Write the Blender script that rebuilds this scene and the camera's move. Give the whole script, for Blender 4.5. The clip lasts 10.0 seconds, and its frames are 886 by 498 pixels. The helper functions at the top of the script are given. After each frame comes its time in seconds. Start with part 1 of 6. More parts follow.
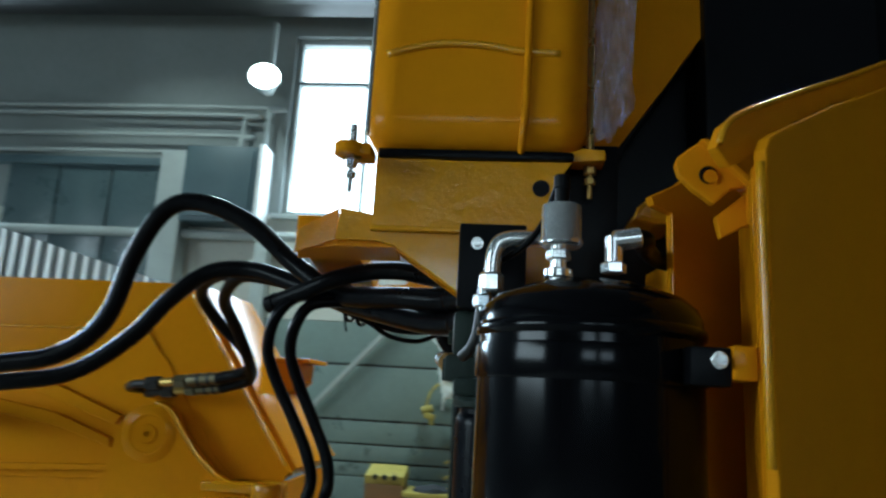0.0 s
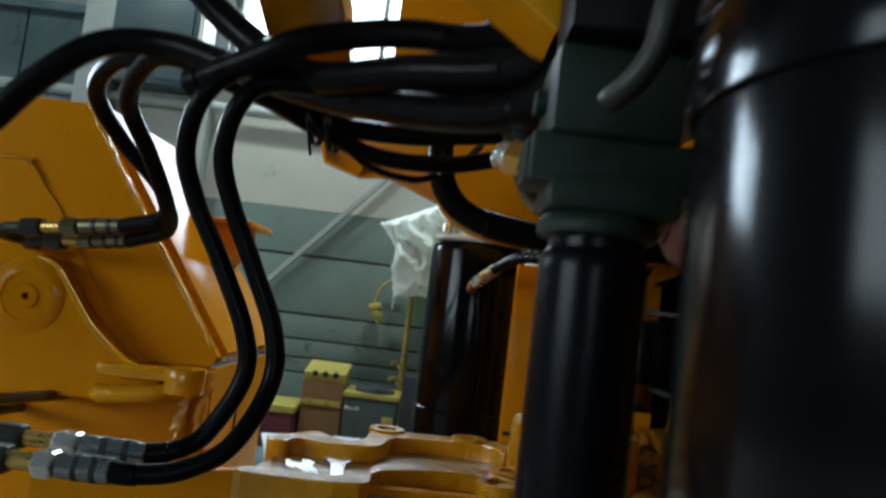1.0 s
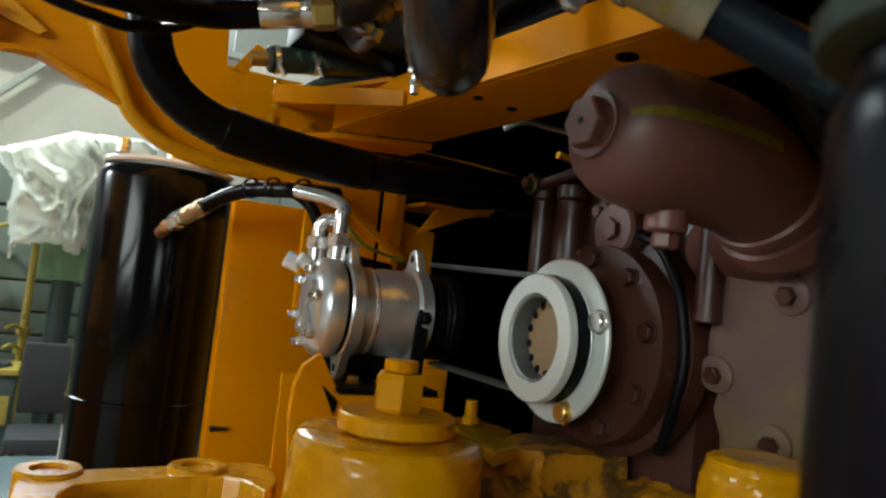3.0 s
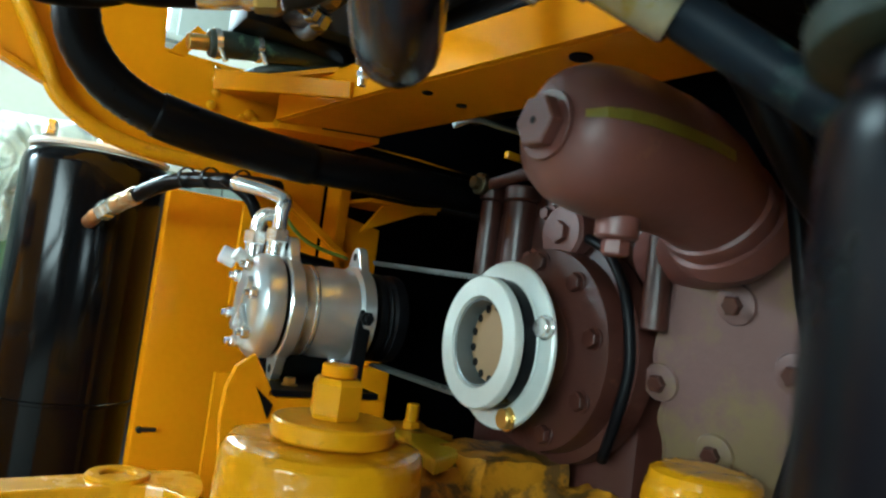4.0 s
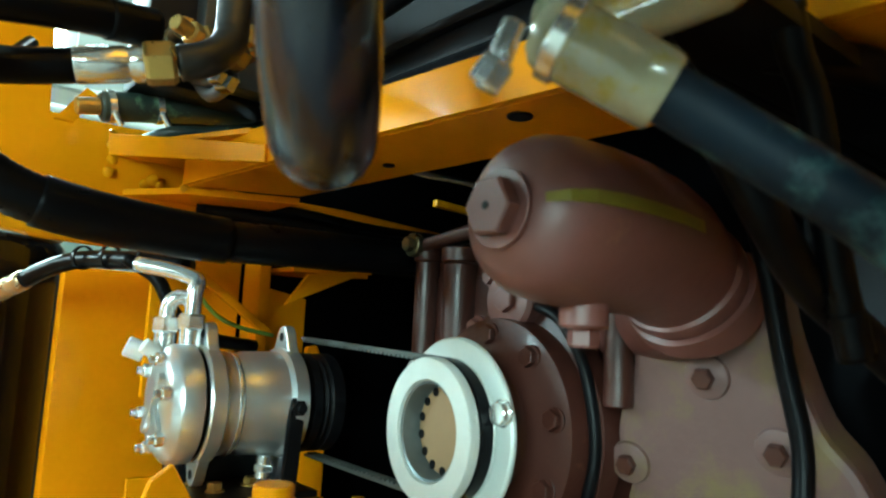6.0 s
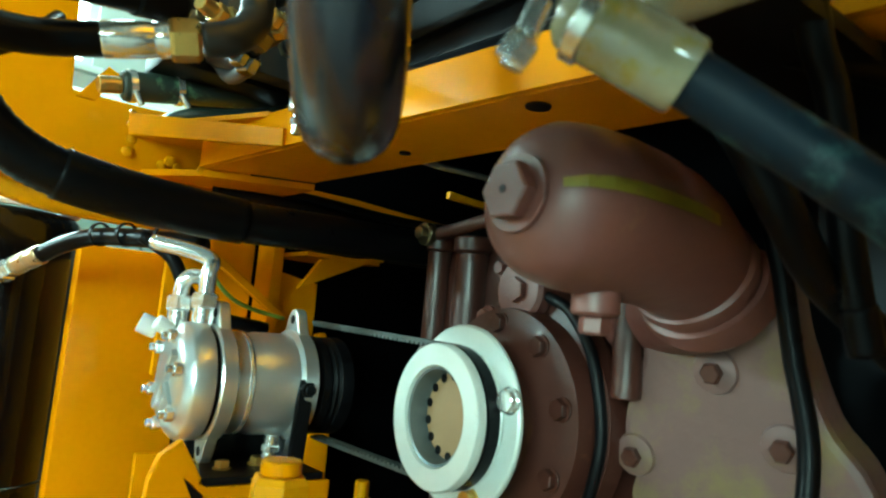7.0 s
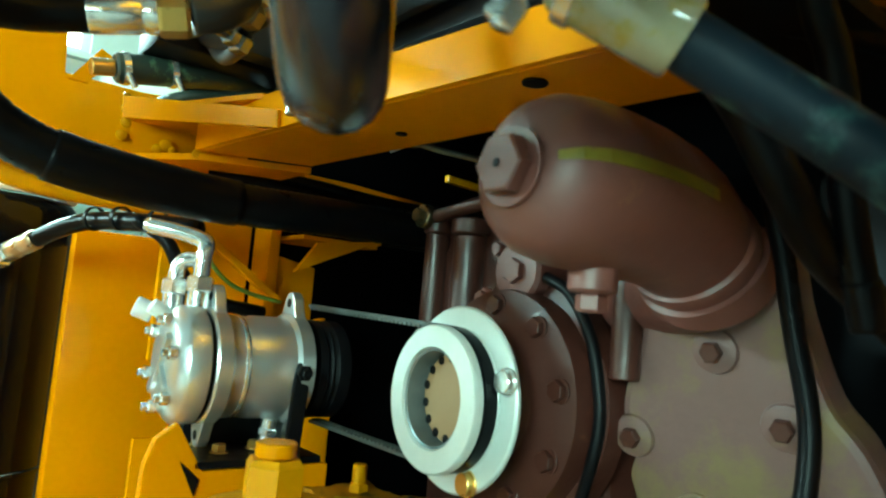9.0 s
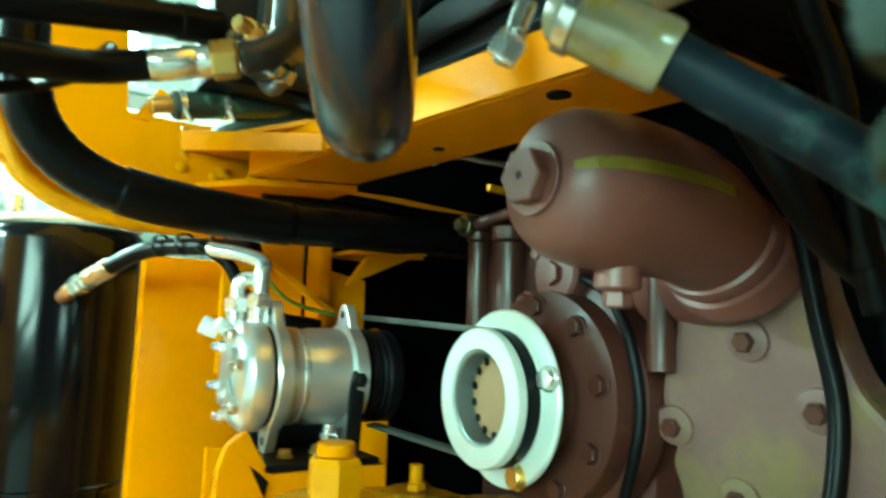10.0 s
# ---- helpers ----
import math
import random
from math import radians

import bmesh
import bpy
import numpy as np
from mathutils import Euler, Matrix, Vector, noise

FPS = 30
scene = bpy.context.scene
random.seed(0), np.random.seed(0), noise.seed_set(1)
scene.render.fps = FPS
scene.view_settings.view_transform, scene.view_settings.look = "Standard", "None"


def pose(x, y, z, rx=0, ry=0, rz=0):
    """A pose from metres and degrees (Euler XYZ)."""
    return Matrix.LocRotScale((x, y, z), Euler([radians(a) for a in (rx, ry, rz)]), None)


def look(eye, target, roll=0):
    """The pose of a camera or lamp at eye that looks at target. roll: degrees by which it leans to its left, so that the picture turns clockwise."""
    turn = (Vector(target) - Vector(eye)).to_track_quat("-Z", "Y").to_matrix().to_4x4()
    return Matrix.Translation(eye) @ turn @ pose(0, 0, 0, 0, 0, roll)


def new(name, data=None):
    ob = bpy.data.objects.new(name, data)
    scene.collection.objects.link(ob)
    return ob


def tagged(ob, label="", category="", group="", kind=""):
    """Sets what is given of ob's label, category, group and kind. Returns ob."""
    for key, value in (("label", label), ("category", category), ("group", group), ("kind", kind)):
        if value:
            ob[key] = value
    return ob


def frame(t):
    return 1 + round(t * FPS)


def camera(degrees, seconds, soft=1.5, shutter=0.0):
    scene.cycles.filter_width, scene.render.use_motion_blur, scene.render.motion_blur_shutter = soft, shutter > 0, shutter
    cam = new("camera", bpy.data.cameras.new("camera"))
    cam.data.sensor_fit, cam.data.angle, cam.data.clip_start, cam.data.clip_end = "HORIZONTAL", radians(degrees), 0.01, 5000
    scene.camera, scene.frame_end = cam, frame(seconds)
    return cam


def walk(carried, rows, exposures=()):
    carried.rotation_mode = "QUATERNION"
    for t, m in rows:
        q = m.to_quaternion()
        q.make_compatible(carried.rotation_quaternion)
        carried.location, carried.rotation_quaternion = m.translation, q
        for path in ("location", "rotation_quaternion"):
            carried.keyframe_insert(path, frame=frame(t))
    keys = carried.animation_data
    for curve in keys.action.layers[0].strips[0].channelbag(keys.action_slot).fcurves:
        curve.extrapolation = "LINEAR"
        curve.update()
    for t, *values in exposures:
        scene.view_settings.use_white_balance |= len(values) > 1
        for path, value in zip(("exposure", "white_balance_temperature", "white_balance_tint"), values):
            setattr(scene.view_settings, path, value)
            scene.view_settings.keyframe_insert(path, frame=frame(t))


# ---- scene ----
cam = camera(64.5, 10.0, soft=2.2, shutter=0.4)
# focus on the engine bay, so that what passes close to the lens is soft
cam.data.dof.use_dof, cam.data.dof.focus_distance, cam.data.dof.aperture_fstop = True, 1.15, 9.0
PATH = [
    (0, (0.327, 0.822, 1.548), (0.15, 2.773, 1.951), 3.2),
    (0.2, (0.274, 0.87, 1.548), (0.246, 2.834, 1.925), 4.6),
    (0.4, (0.252, 0.966, 1.535), (0.302, 2.938, 1.866), 5.8),
    (0.5, (0.242, 1.023, 1.527), (0.289, 2.994, 1.861), 5.7),
    (0.7, (0.237, 1.157, 1.504), (0.217, 3.131, 1.829), 6.7),
    (0.8, (0.221, 1.212, 1.494), (0.228, 3.194, 1.76), 7.2),
    (1, (0.196, 1.33, 1.47), (0.194, 3.323, 1.634), 6.9),
    (1.2, (0.156, 1.414, 1.461), (0.3, 3.405, 1.582), 6.4),
    (1.3, (0.124, 1.472, 1.458), (0.34, 3.455, 1.6), 5.7),
    (1.5, (0.109, 1.553, 1.466), (0.445, 3.519, 1.601), 0.3),
    (1.6, (0.102, 1.58, 1.459), (0.481, 3.539, 1.594), 0.0),
    (1.8, (0.108, 1.631, 1.461), (0.629, 3.554, 1.636), 1.2),
    (2, (0.115, 1.644, 1.469), (0.701, 3.539, 1.728), 2.0),
    (2.2, (0.124, 1.665, 1.466), (0.769, 3.549, 1.646), 3.0),
    (2.5, (0.117, 1.716, 1.454), (0.946, 3.53, 1.598), 7.0),
    (2.8, (0.119, 1.757, 1.461), (1.029, 3.536, 1.555), 6.4),
    (3, (0.118, 1.761, 1.461), (1.069, 3.514, 1.6), 6.3),
    (3.2, (0.126, 1.775, 1.465), (1.12, 3.505, 1.599), 6.9),
    (4.3, (0.138, 1.786, 1.468), (1.27, 3.43, 1.603), 6.0),
    (4.5, (0.151, 1.788, 1.467), (1.303, 3.419, 1.571), 3.3),
    (4.8, (0.15, 1.799, 1.486), (1.231, 3.479, 1.558), -0.5),
    (5, (0.158, 1.825, 1.489), (1.34, 3.431, 1.64), 0.3),
    (5.3, (0.16, 1.851, 1.51), (1.414, 3.397, 1.701), 1.4),
    (5.5, (0.154, 1.851, 1.518), (1.412, 3.384, 1.777), 2.7),
    (5.7, (0.156, 1.853, 1.522), (1.407, 3.393, 1.774), 2.6),
    (6.8, (0.154, 1.852, 1.515), (1.386, 3.408, 1.758), 4.9),
    (7, (0.151, 1.852, 1.511), (1.379, 3.413, 1.748), 5.2),
    (7.5, (0.154, 1.853, 1.509), (1.376, 3.42, 1.739), 5.5),
    (8, (0.159, 1.855, 1.507), (1.387, 3.419, 1.72), 5.1),
    (8.5, (0.159, 1.856, 1.505), (1.387, 3.42, 1.72), 5.5),
    (9, (0.162, 1.856, 1.505), (1.39, 3.421, 1.708), 4.9),
    (9.5, (0.162, 1.856, 1.504), (1.383, 3.428, 1.701), 5.0),
    (9.8, (0.158, 1.842, 1.5), (1.344, 3.442, 1.687), 3.7),
    (10, (0.147, 1.814, 1.502), (1.253, 3.466, 1.718), 2.2),
]
LIGHT = ((0, -0.70, 5250, -4), (0.5, -1.10, 5050, -5), (1.2, -0.85, 5800, 4), (2.0, -0.8, 5900, 2), (3.0, -0.03, 6300, 5), (4.5, 0.95, 5100, -16), (5.0, 0.8, 5750, -9), (5.5, 0.95, 5400, -15), (7.0, 1.25, 5350, -36), (9.5, 1.35, 5350, -42), (10, 1.68, 5250, -50))
walk(cam, [(t, look(eye, target, roll)) for t, eye, target, roll in PATH], LIGHT)

# ---- world, exposure and large lights ----
world = bpy.data.worlds.new("world")
scene.world = world
world.use_nodes = True
_n, _l = world.node_tree.nodes, world.node_tree.links
_sky = _n.new("ShaderNodeTexSky")
_sky.sky_type, _sky.sun_disc = "NISHITA", False
_sky.sun_elevation, _sky.sun_rotation = radians(28), radians(20)
_l.new(_sky.outputs["Color"], _n["Background"].inputs["Color"])
_n["Background"].inputs["Strength"].default_value = 0.1


def area_lamp(name, m, sx, sy, power, colour):
    data = bpy.data.lights.new(name, "AREA")
    data.shape, data.size, data.size_y, data.energy, data.color = "RECTANGLE", sx, sy, power, colour
    ob = new(name, data)
    ob.matrix_world = m
    return ob


def spot_lamp(name, eye, target, power, colour, angle=110, radius=0.12):
    data = bpy.data.lights.new(name, "SPOT")
    data.energy, data.color, data.spot_size, data.spot_blend, data.shadow_soft_size = power, colour, radians(angle), 0.6, radius
    ob = new(name, data)
    ob.matrix_world = look(eye, target)
    return ob


DAY = (0.86, 0.94, 1.0)
# daylight in the openings of the window walls
area_lamp("window_light", look((-0.4, 7.15, 4.1), (-0.4, 0, 1.2)), 2.9, 1.9, 220, DAY)
area_lamp("window_light_north_west", look((-6.45, 7.2, 3.3), (-6.45, 0, 2.0)), 2.5, 1.9, 1020, DAY)
area_lamp("window_light_west", look((-7.9, -3.0, 3.1), (0.3, -3.0, 1.8)), 5.4, 2.0, 320, (0.95, 1.0, 0.93))
area_lamp("window_light_south", look((-1.0, -11.9, 3.5), (-0.5, 2.5, 1.3)), 2.7, 1.7, 14, (0.88, 1.0, 0.90))
# the floodlight on the wall and three unseen fill spots added under the roof
spot_lamp("floodlight_beam", (-2.0, 6.75, 4.40), (-0.1, 2.6, 1.3), 160, (0.93, 1.0, 0.86))
spot_lamp("added_roof_spot", (-3.4, 4.6, 6.4), (-2.4, 6.9, 0.6), 640, (0.95, 1.0, 0.88), 72)
spot_lamp("added_roof_spot", (0.4, 4.9, 6.4), (0.0, 7.0, 0.8), 820, (0.95, 1.0, 0.88), 76)
spot_lamp("added_roof_spot", (2.6, 4.6, 6.4), (-0.4, 3.1, 1.4), 1100, (0.95, 1.0, 0.88), 50)


# ---- materials ----
def _mat(name):
    m = bpy.data.materials.new(name)
    m.use_nodes = True
    return m, m.node_tree.nodes, m.node_tree.links, m.node_tree.nodes["Principled BSDF"]


def surface(name, colour, rough=0.4, metal=0.0, vary=0.18, scale=9.0, fine=90.0, bump=0.15, coat=0.0, spots=None, spot_at=0.62,
            spot_scale=14.0, rough_vary=0.15, stretch=(1, 1, 1), per_piece=0.0, spec=0.5):
    """A procedural surface: colour varied at two scales, spots of dirt, wear or painted light with shapes of their own,
    fine relief.
    """
    m, n, l, p = _mat(name)
    tc = n.new("ShaderNodeTexCoord")
    mp = n.new("ShaderNodeMapping")
    mp.inputs["Scale"].default_value = stretch
    l.new(tc.outputs["Object"], mp.inputs["Vector"])
    big, small = n.new("ShaderNodeTexNoise"), n.new("ShaderNodeTexNoise")
    for t, s, d in ((big, scale, 5), (small, fine, 4)):
        t.inputs["Scale"].default_value, t.inputs["Detail"].default_value, t.inputs["Roughness"].default_value = s, d, 0.6
        l.new(mp.outputs["Vector"], t.inputs["Vector"])
    ramp = n.new("ShaderNodeMapRange")
    ramp.inputs["To Min"].default_value, ramp.inputs["To Max"].default_value = 1 - vary, 1 + vary
    mixn = n.new("ShaderNodeMath")
    mixn.operation = "MULTIPLY_ADD"
    l.new(small.outputs["Fac"], mixn.inputs[0])
    mixn.inputs[1].default_value = 0.4
    half = n.new("ShaderNodeMath")
    half.operation = "MULTIPLY_ADD"
    l.new(big.outputs["Fac"], half.inputs[0])
    half.inputs[1].default_value, half.inputs[2].default_value = 0.9, -0.15
    l.new(half.outputs[0], mixn.inputs[2])
    l.new(mixn.outputs[0], ramp.inputs["Value"])
    col = n.new("ShaderNodeMix")
    col.data_type, col.blend_type = "RGBA", "MULTIPLY"
    col.inputs["Factor"].default_value = 1.0
    col.inputs["A"].default_value = (*colour, 1)
    comb = n.new("ShaderNodeCombineColor")
    for c in ("Red", "Green", "Blue"):
        l.new(ramp.outputs["Result"], comb.inputs[c])
    l.new(comb.outputs["Color"], col.inputs["B"])
    out = col.outputs["Result"]
    if per_piece:
        info = n.new("ShaderNodeObjectInfo")
        pr = n.new("ShaderNodeMapRange")
        pr.inputs["To Min"].default_value, pr.inputs["To Max"].default_value = 1 - per_piece, 1 + per_piece
        l.new(info.outputs["Random"], pr.inputs["Value"])
        hs = n.new("ShaderNodeHueSaturation")
        l.new(pr.outputs["Result"], hs.inputs["Value"])
        l.new(out, hs.inputs["Color"])
        out = hs.outputs["Color"]
    if spots:
        st = n.new("ShaderNodeTexNoise")
        st.inputs["Scale"].default_value, st.inputs["Detail"].default_value, st.inputs["Roughness"].default_value = spot_scale, 8, 0.7
        l.new(mp.outputs["Vector"], st.inputs["Vector"])
        cut = n.new("ShaderNodeMapRange")
        cut.inputs["From Min"].default_value, cut.inputs["From Max"].default_value = spot_at - 0.03, spot_at + 0.05
        l.new(st.outputs["Fac"], cut.inputs["Value"])
        mx = n.new("ShaderNodeMix")
        mx.data_type = "RGBA"
        l.new(cut.outputs["Result"], mx.inputs["Factor"])
        l.new(out, mx.inputs["A"])
        mx.inputs["B"].default_value = (*spots, 1)
        out = mx.outputs["Result"]
    l.new(out, p.inputs["Base Color"])
    rr = n.new("ShaderNodeMapRange")
    rr.inputs["To Min"].default_value, rr.inputs["To Max"].default_value = max(0.03, rough - rough_vary), min(1, rough + rough_vary)
    l.new(big.outputs["Fac"], rr.inputs["Value"])
    l.new(rr.outputs["Result"], p.inputs["Roughness"])
    p.inputs["Metallic"].default_value = metal
    p.inputs["Specular IOR Level"].default_value = spec
    if coat:
        p.inputs["Coat Weight"].default_value, p.inputs["Coat Roughness"].default_value = coat, 0.08
    if bump:
        b = n.new("ShaderNodeBump")
        b.inputs["Strength"].default_value, b.inputs["Distance"].default_value = bump, 0.004
        l.new(mixn.outputs[0], b.inputs["Height"])
        l.new(b.outputs["Normal"], p.inputs["Normal"])
    return m


def glowing(name, colour, strength):
    m, n, l, p = _mat(name)
    p.inputs["Base Color"].default_value = (*colour, 1)
    p.inputs["Emission Color"].default_value = (*colour, 1)
    p.inputs["Emission Strength"].default_value = strength
    return m


ORANGE = surface("orange_paint", (0.68, 0.258, 0.0), 0.20, vary=0.10, scale=7, fine=45, bump=0.10, coat=0.05, spec=0.06, spots=(0.30, 0.11, 0.01), spot_at=0.72)
YELLOW = surface("yellow_cast_paint", (0.67, 0.30, 0.001), 0.34, vary=0.22, scale=16, fine=60, bump=0.6, coat=0.12, spec=0.12, spots=(0.16, 0.075, 0.012), spot_at=0.64, spot_scale=22)
DIRTYCAST = surface("dirty_yellow_casting", (0.46, 0.20, 0.006), 0.5, vary=0.3, scale=14, fine=60, bump=0.8, coat=0.1, spec=0.3, spots=(0.10, 0.05, 0.012), spot_at=0.50, spot_scale=11)
YELLOWCAST = surface("glossy_yellow_cast_paint", (0.67, 0.30, 0.001), 0.26, vary=0.2, scale=16, fine=50, bump=0.5, coat=0.5, spec=0.2, spots=(0.30, 0.13, 0.012), spot_at=0.66, spot_scale=22)
BLACKGLOSS = surface("black_gloss_paint", (0.003, 0.003, 0.004), 0.14, vary=0.3, bump=0.0, rough_vary=0.03, spec=0.16)
GLOSSHOSE = surface("smooth_black_hose_cover", (0.008, 0.010, 0.017), 0.24, vary=0.3, scale=25, bump=0.05, spec=0.75)
PALEBRASS = surface("pale_brass_ferrule", (0.46, 0.34, 0.20), 0.3, metal=0.75, vary=0.2, scale=50, bump=0.1)
BLACKSATIN = surface("black_satin_coating", (0.003, 0.0035, 0.006), 0.27, vary=0.25, bump=0.0, rough_vary=0.04, spec=0.13)
ORANGEWET = surface("thick_runny_orange_paint", (0.67, 0.30, 0.001), 0.20, vary=0.14, scale=22, fine=70, bump=0.7, coat=0.45, spec=0.2, spots=(0.50, 0.18, 0.01), spot_at=0.66, spot_scale=30)
GUNMETAL = surface("blued_steel", (0.30, 0.32, 0.33), 0.24, metal=0.9, vary=0.3, scale=35, bump=0.1)
OLIVE = surface("olive_plated_steel", (0.17, 0.145, 0.085), 0.32, metal=0.85, vary=0.3, scale=40, bump=0.2)
CLOUDY = surface("cloudy_plastic_sleeve", (0.36, 0.34, 0.22), 0.16, vary=0.3, scale=40, fine=120, bump=0.05, coat=1.0, spots=(0.34, 0.29, 0.08), spot_at=0.56, spot_scale=30)
BRIGHTYELLOW = surface("lemon_yellow_paint", (0.62, 0.43, 0.01), 0.35, vary=0.2, scale=30, bump=0.3, coat=0.2, spots=(0.25, 0.15, 0.02), spot_at=0.68, spot_scale=50)
STRIPE = surface("yellow_paint_mark", (0.27, 0.225, 0.02), 0.45, vary=0.35, scale=60, bump=0.1, spots=(0.20, 0.11, 0.05), spot_at=0.62, spot_scale=90)
# yellowish spots paint the warm light bounced onto the lower cover
PINKGREY = surface("pink_primer_lit_patches", (0.125, 0.07, 0.064), 0.48, vary=0.2, scale=8, fine=80, bump=0.3, spots=(0.15, 0.105, 0.05), spot_at=0.54, spot_scale=4)
# non-reflecting black for the added panels that stand in for deep shade
SHADEBLACK = surface("matt_shade_black", (0.0025, 0.0025, 0.003), 0.9, vary=0.3, bump=0.1, spec=0.0)
WETBEAD = surface("wet_weld_paint", (0.67, 0.32, 0.02), 0.10, vary=0.14, scale=22, fine=60, bump=1.0, coat=1.0, spec=0.6, rough_vary=0.03)
OILYFACE = surface("oily_machined_face", (0.42, 0.32, 0.17), 0.22, vary=0.2, scale=10, fine=60, bump=0.1, coat=0.6, spec=0.5, spots=(0.26, 0.18, 0.08), spot_at=0.64)
BLACKPAINT = surface("black_satin_paint", (0.004, 0.004, 0.005), 0.40, vary=0.3, bump=0.15, spec=0.12)
RUBBER = surface("black_rubber", (0.0035, 0.0035, 0.0045), 0.32, vary=0.35, scale=20, fine=160, bump=0.15, spec=0.09)
BELTRUBBER = surface("worn_grey_belt_rubber", (0.06, 0.065, 0.062), 0.6, vary=0.3, scale=30, bump=0.2)
DARKSTEEL = surface("dark_steel", (0.035, 0.034, 0.032), 0.45, metal=0.5, vary=0.4, bump=0.25)
GREYCAST = surface("grey_green_casting", (0.015, 0.025, 0.019), 0.5, spec=0.3, vary=0.25, scale=30, fine=160, bump=0.5)
ZINC = surface("bright_zinc", (0.78, 0.78, 0.75), 0.22, metal=0.8, vary=0.15, scale=40, bump=0.1)
BORE = surface("turned_grey_bore", (0.17, 0.195, 0.20), 0.34, metal=0.5, vary=0.2, scale=30, bump=0.1)
ALU = surface("cast_aluminium", (0.66, 0.69, 0.70), 0.30, metal=0.82, vary=0.06, scale=45, fine=240, bump=0.0, rough_vary=0.03)
WHITEALU = surface("machined_white_metal", (0.58, 0.62, 0.59), 0.42, metal=0.25, vary=0.1, scale=30, bump=0.1, spots=(0.5, 0.5, 0.44), spot_at=0.68)
BRASS = surface("yellow_zinc", (0.62, 0.42, 0.12), 0.3, metal=0.85, vary=0.2, scale=40, bump=0.1)
COPPER = surface("copper_fitting", (0.58, 0.27, 0.10), 0.35, metal=0.8, vary=0.3, scale=60, bump=0.15)
REDPAINT = surface("dull_red_engine_paint", (0.045, 0.0135, 0.009), 0.42, vary=0.22, scale=12, fine=90, bump=0.4, spots=(0.12, 0.05, 0.03), spot_at=0.66, coat=0.1)
REDPALE = surface("dusty_pale_red_paint", (0.122, 0.046, 0.038), 0.44, vary=0.25, scale=9, fine=80, bump=0.3, spots=(0.16, 0.075, 0.045), spot_at=0.66)
PLASTER = surface("cream_plaster", (0.50, 0.49, 0.43), 0.85, vary=0.16, scale=1.6, fine=24, bump=0.25, spots=(0.36, 0.35, 0.31), spot_at=0.66, spot_scale=3)
GREENWALL = surface("grey_green_wall_panel", (0.17, 0.215, 0.195), 0.75, vary=0.28, scale=1.5, fine=22, bump=0.3, spots=(0.08, 0.10, 0.09), spot_at=0.64, spot_scale=4)
UPPERWALL = surface("grey_upper_wall", (0.22, 0.235, 0.225), 0.8, vary=0.22, scale=1.2, fine=18, bump=0.2)
DARKWALL = surface("dark_grey_wall", (0.075, 0.08, 0.078), 0.85, vary=0.25, scale=1.2, fine=18, bump=0.2)
PRIMER = surface("bare_tan_face", (0.25, 0.16, 0.08), 0.6, vary=0.2, scale=14, fine=70, bump=0.2, spots=(0.24, 0.17, 0.09), spot_at=0.64)
CONCRETE = surface("stained_concrete", (0.32, 0.31, 0.28), 0.75, vary=0.3, scale=1.4, fine=26, bump=0.3, spots=(0.06, 0.058, 0.05), spot_at=0.62, spot_scale=3)
GREYPAINT = surface("grey_painted_steel", (0.33, 0.35, 0.33), 0.5, vary=0.2, scale=4, fine=40, bump=0.15)
TEAL = surface("dark_teal_paint", (0.055, 0.085, 0.095), 0.45, vary=0.25, scale=4, fine=30, bump=0.1)
GREENPAINT = surface("green_machine_paint", (0.13, 0.25, 0.14), 0.5, vary=0.25, scale=8, fine=50, bump=0.2, spots=(0.05, 0.08, 0.05), spot_at=0.64)
OCHRE = surface("ochre_paint", (0.42, 0.34, 0.07), 0.55, vary=0.25, scale=10, fine=60, bump=0.2, spots=(0.12, 0.09, 0.03), spot_at=0.62)
WOOD = surface("brown_box_board", (0.20, 0.105, 0.04), 0.7, vary=0.3, scale=5, fine=60, bump=0.25, stretch=(1, 1, 6))
WHITEPAINT = surface("white_sheet", (0.72, 0.72, 0.70), 0.5, vary=0.08, scale=6, bump=0.05)
MAROON = surface("maroon_cloth", (0.10, 0.02, 0.03), 0.9, vary=0.3, scale=12, bump=0.3)
DARKSEAT = surface("dark_grey_fabric", (0.035, 0.036, 0.045), 0.85, vary=0.3, scale=20, bump=0.3)
DARKGLASS = surface("dirty_dark_glass", (0.06, 0.085, 0.09), 0.3, vary=0.4, scale=2.5, fine=20, bump=0.1)
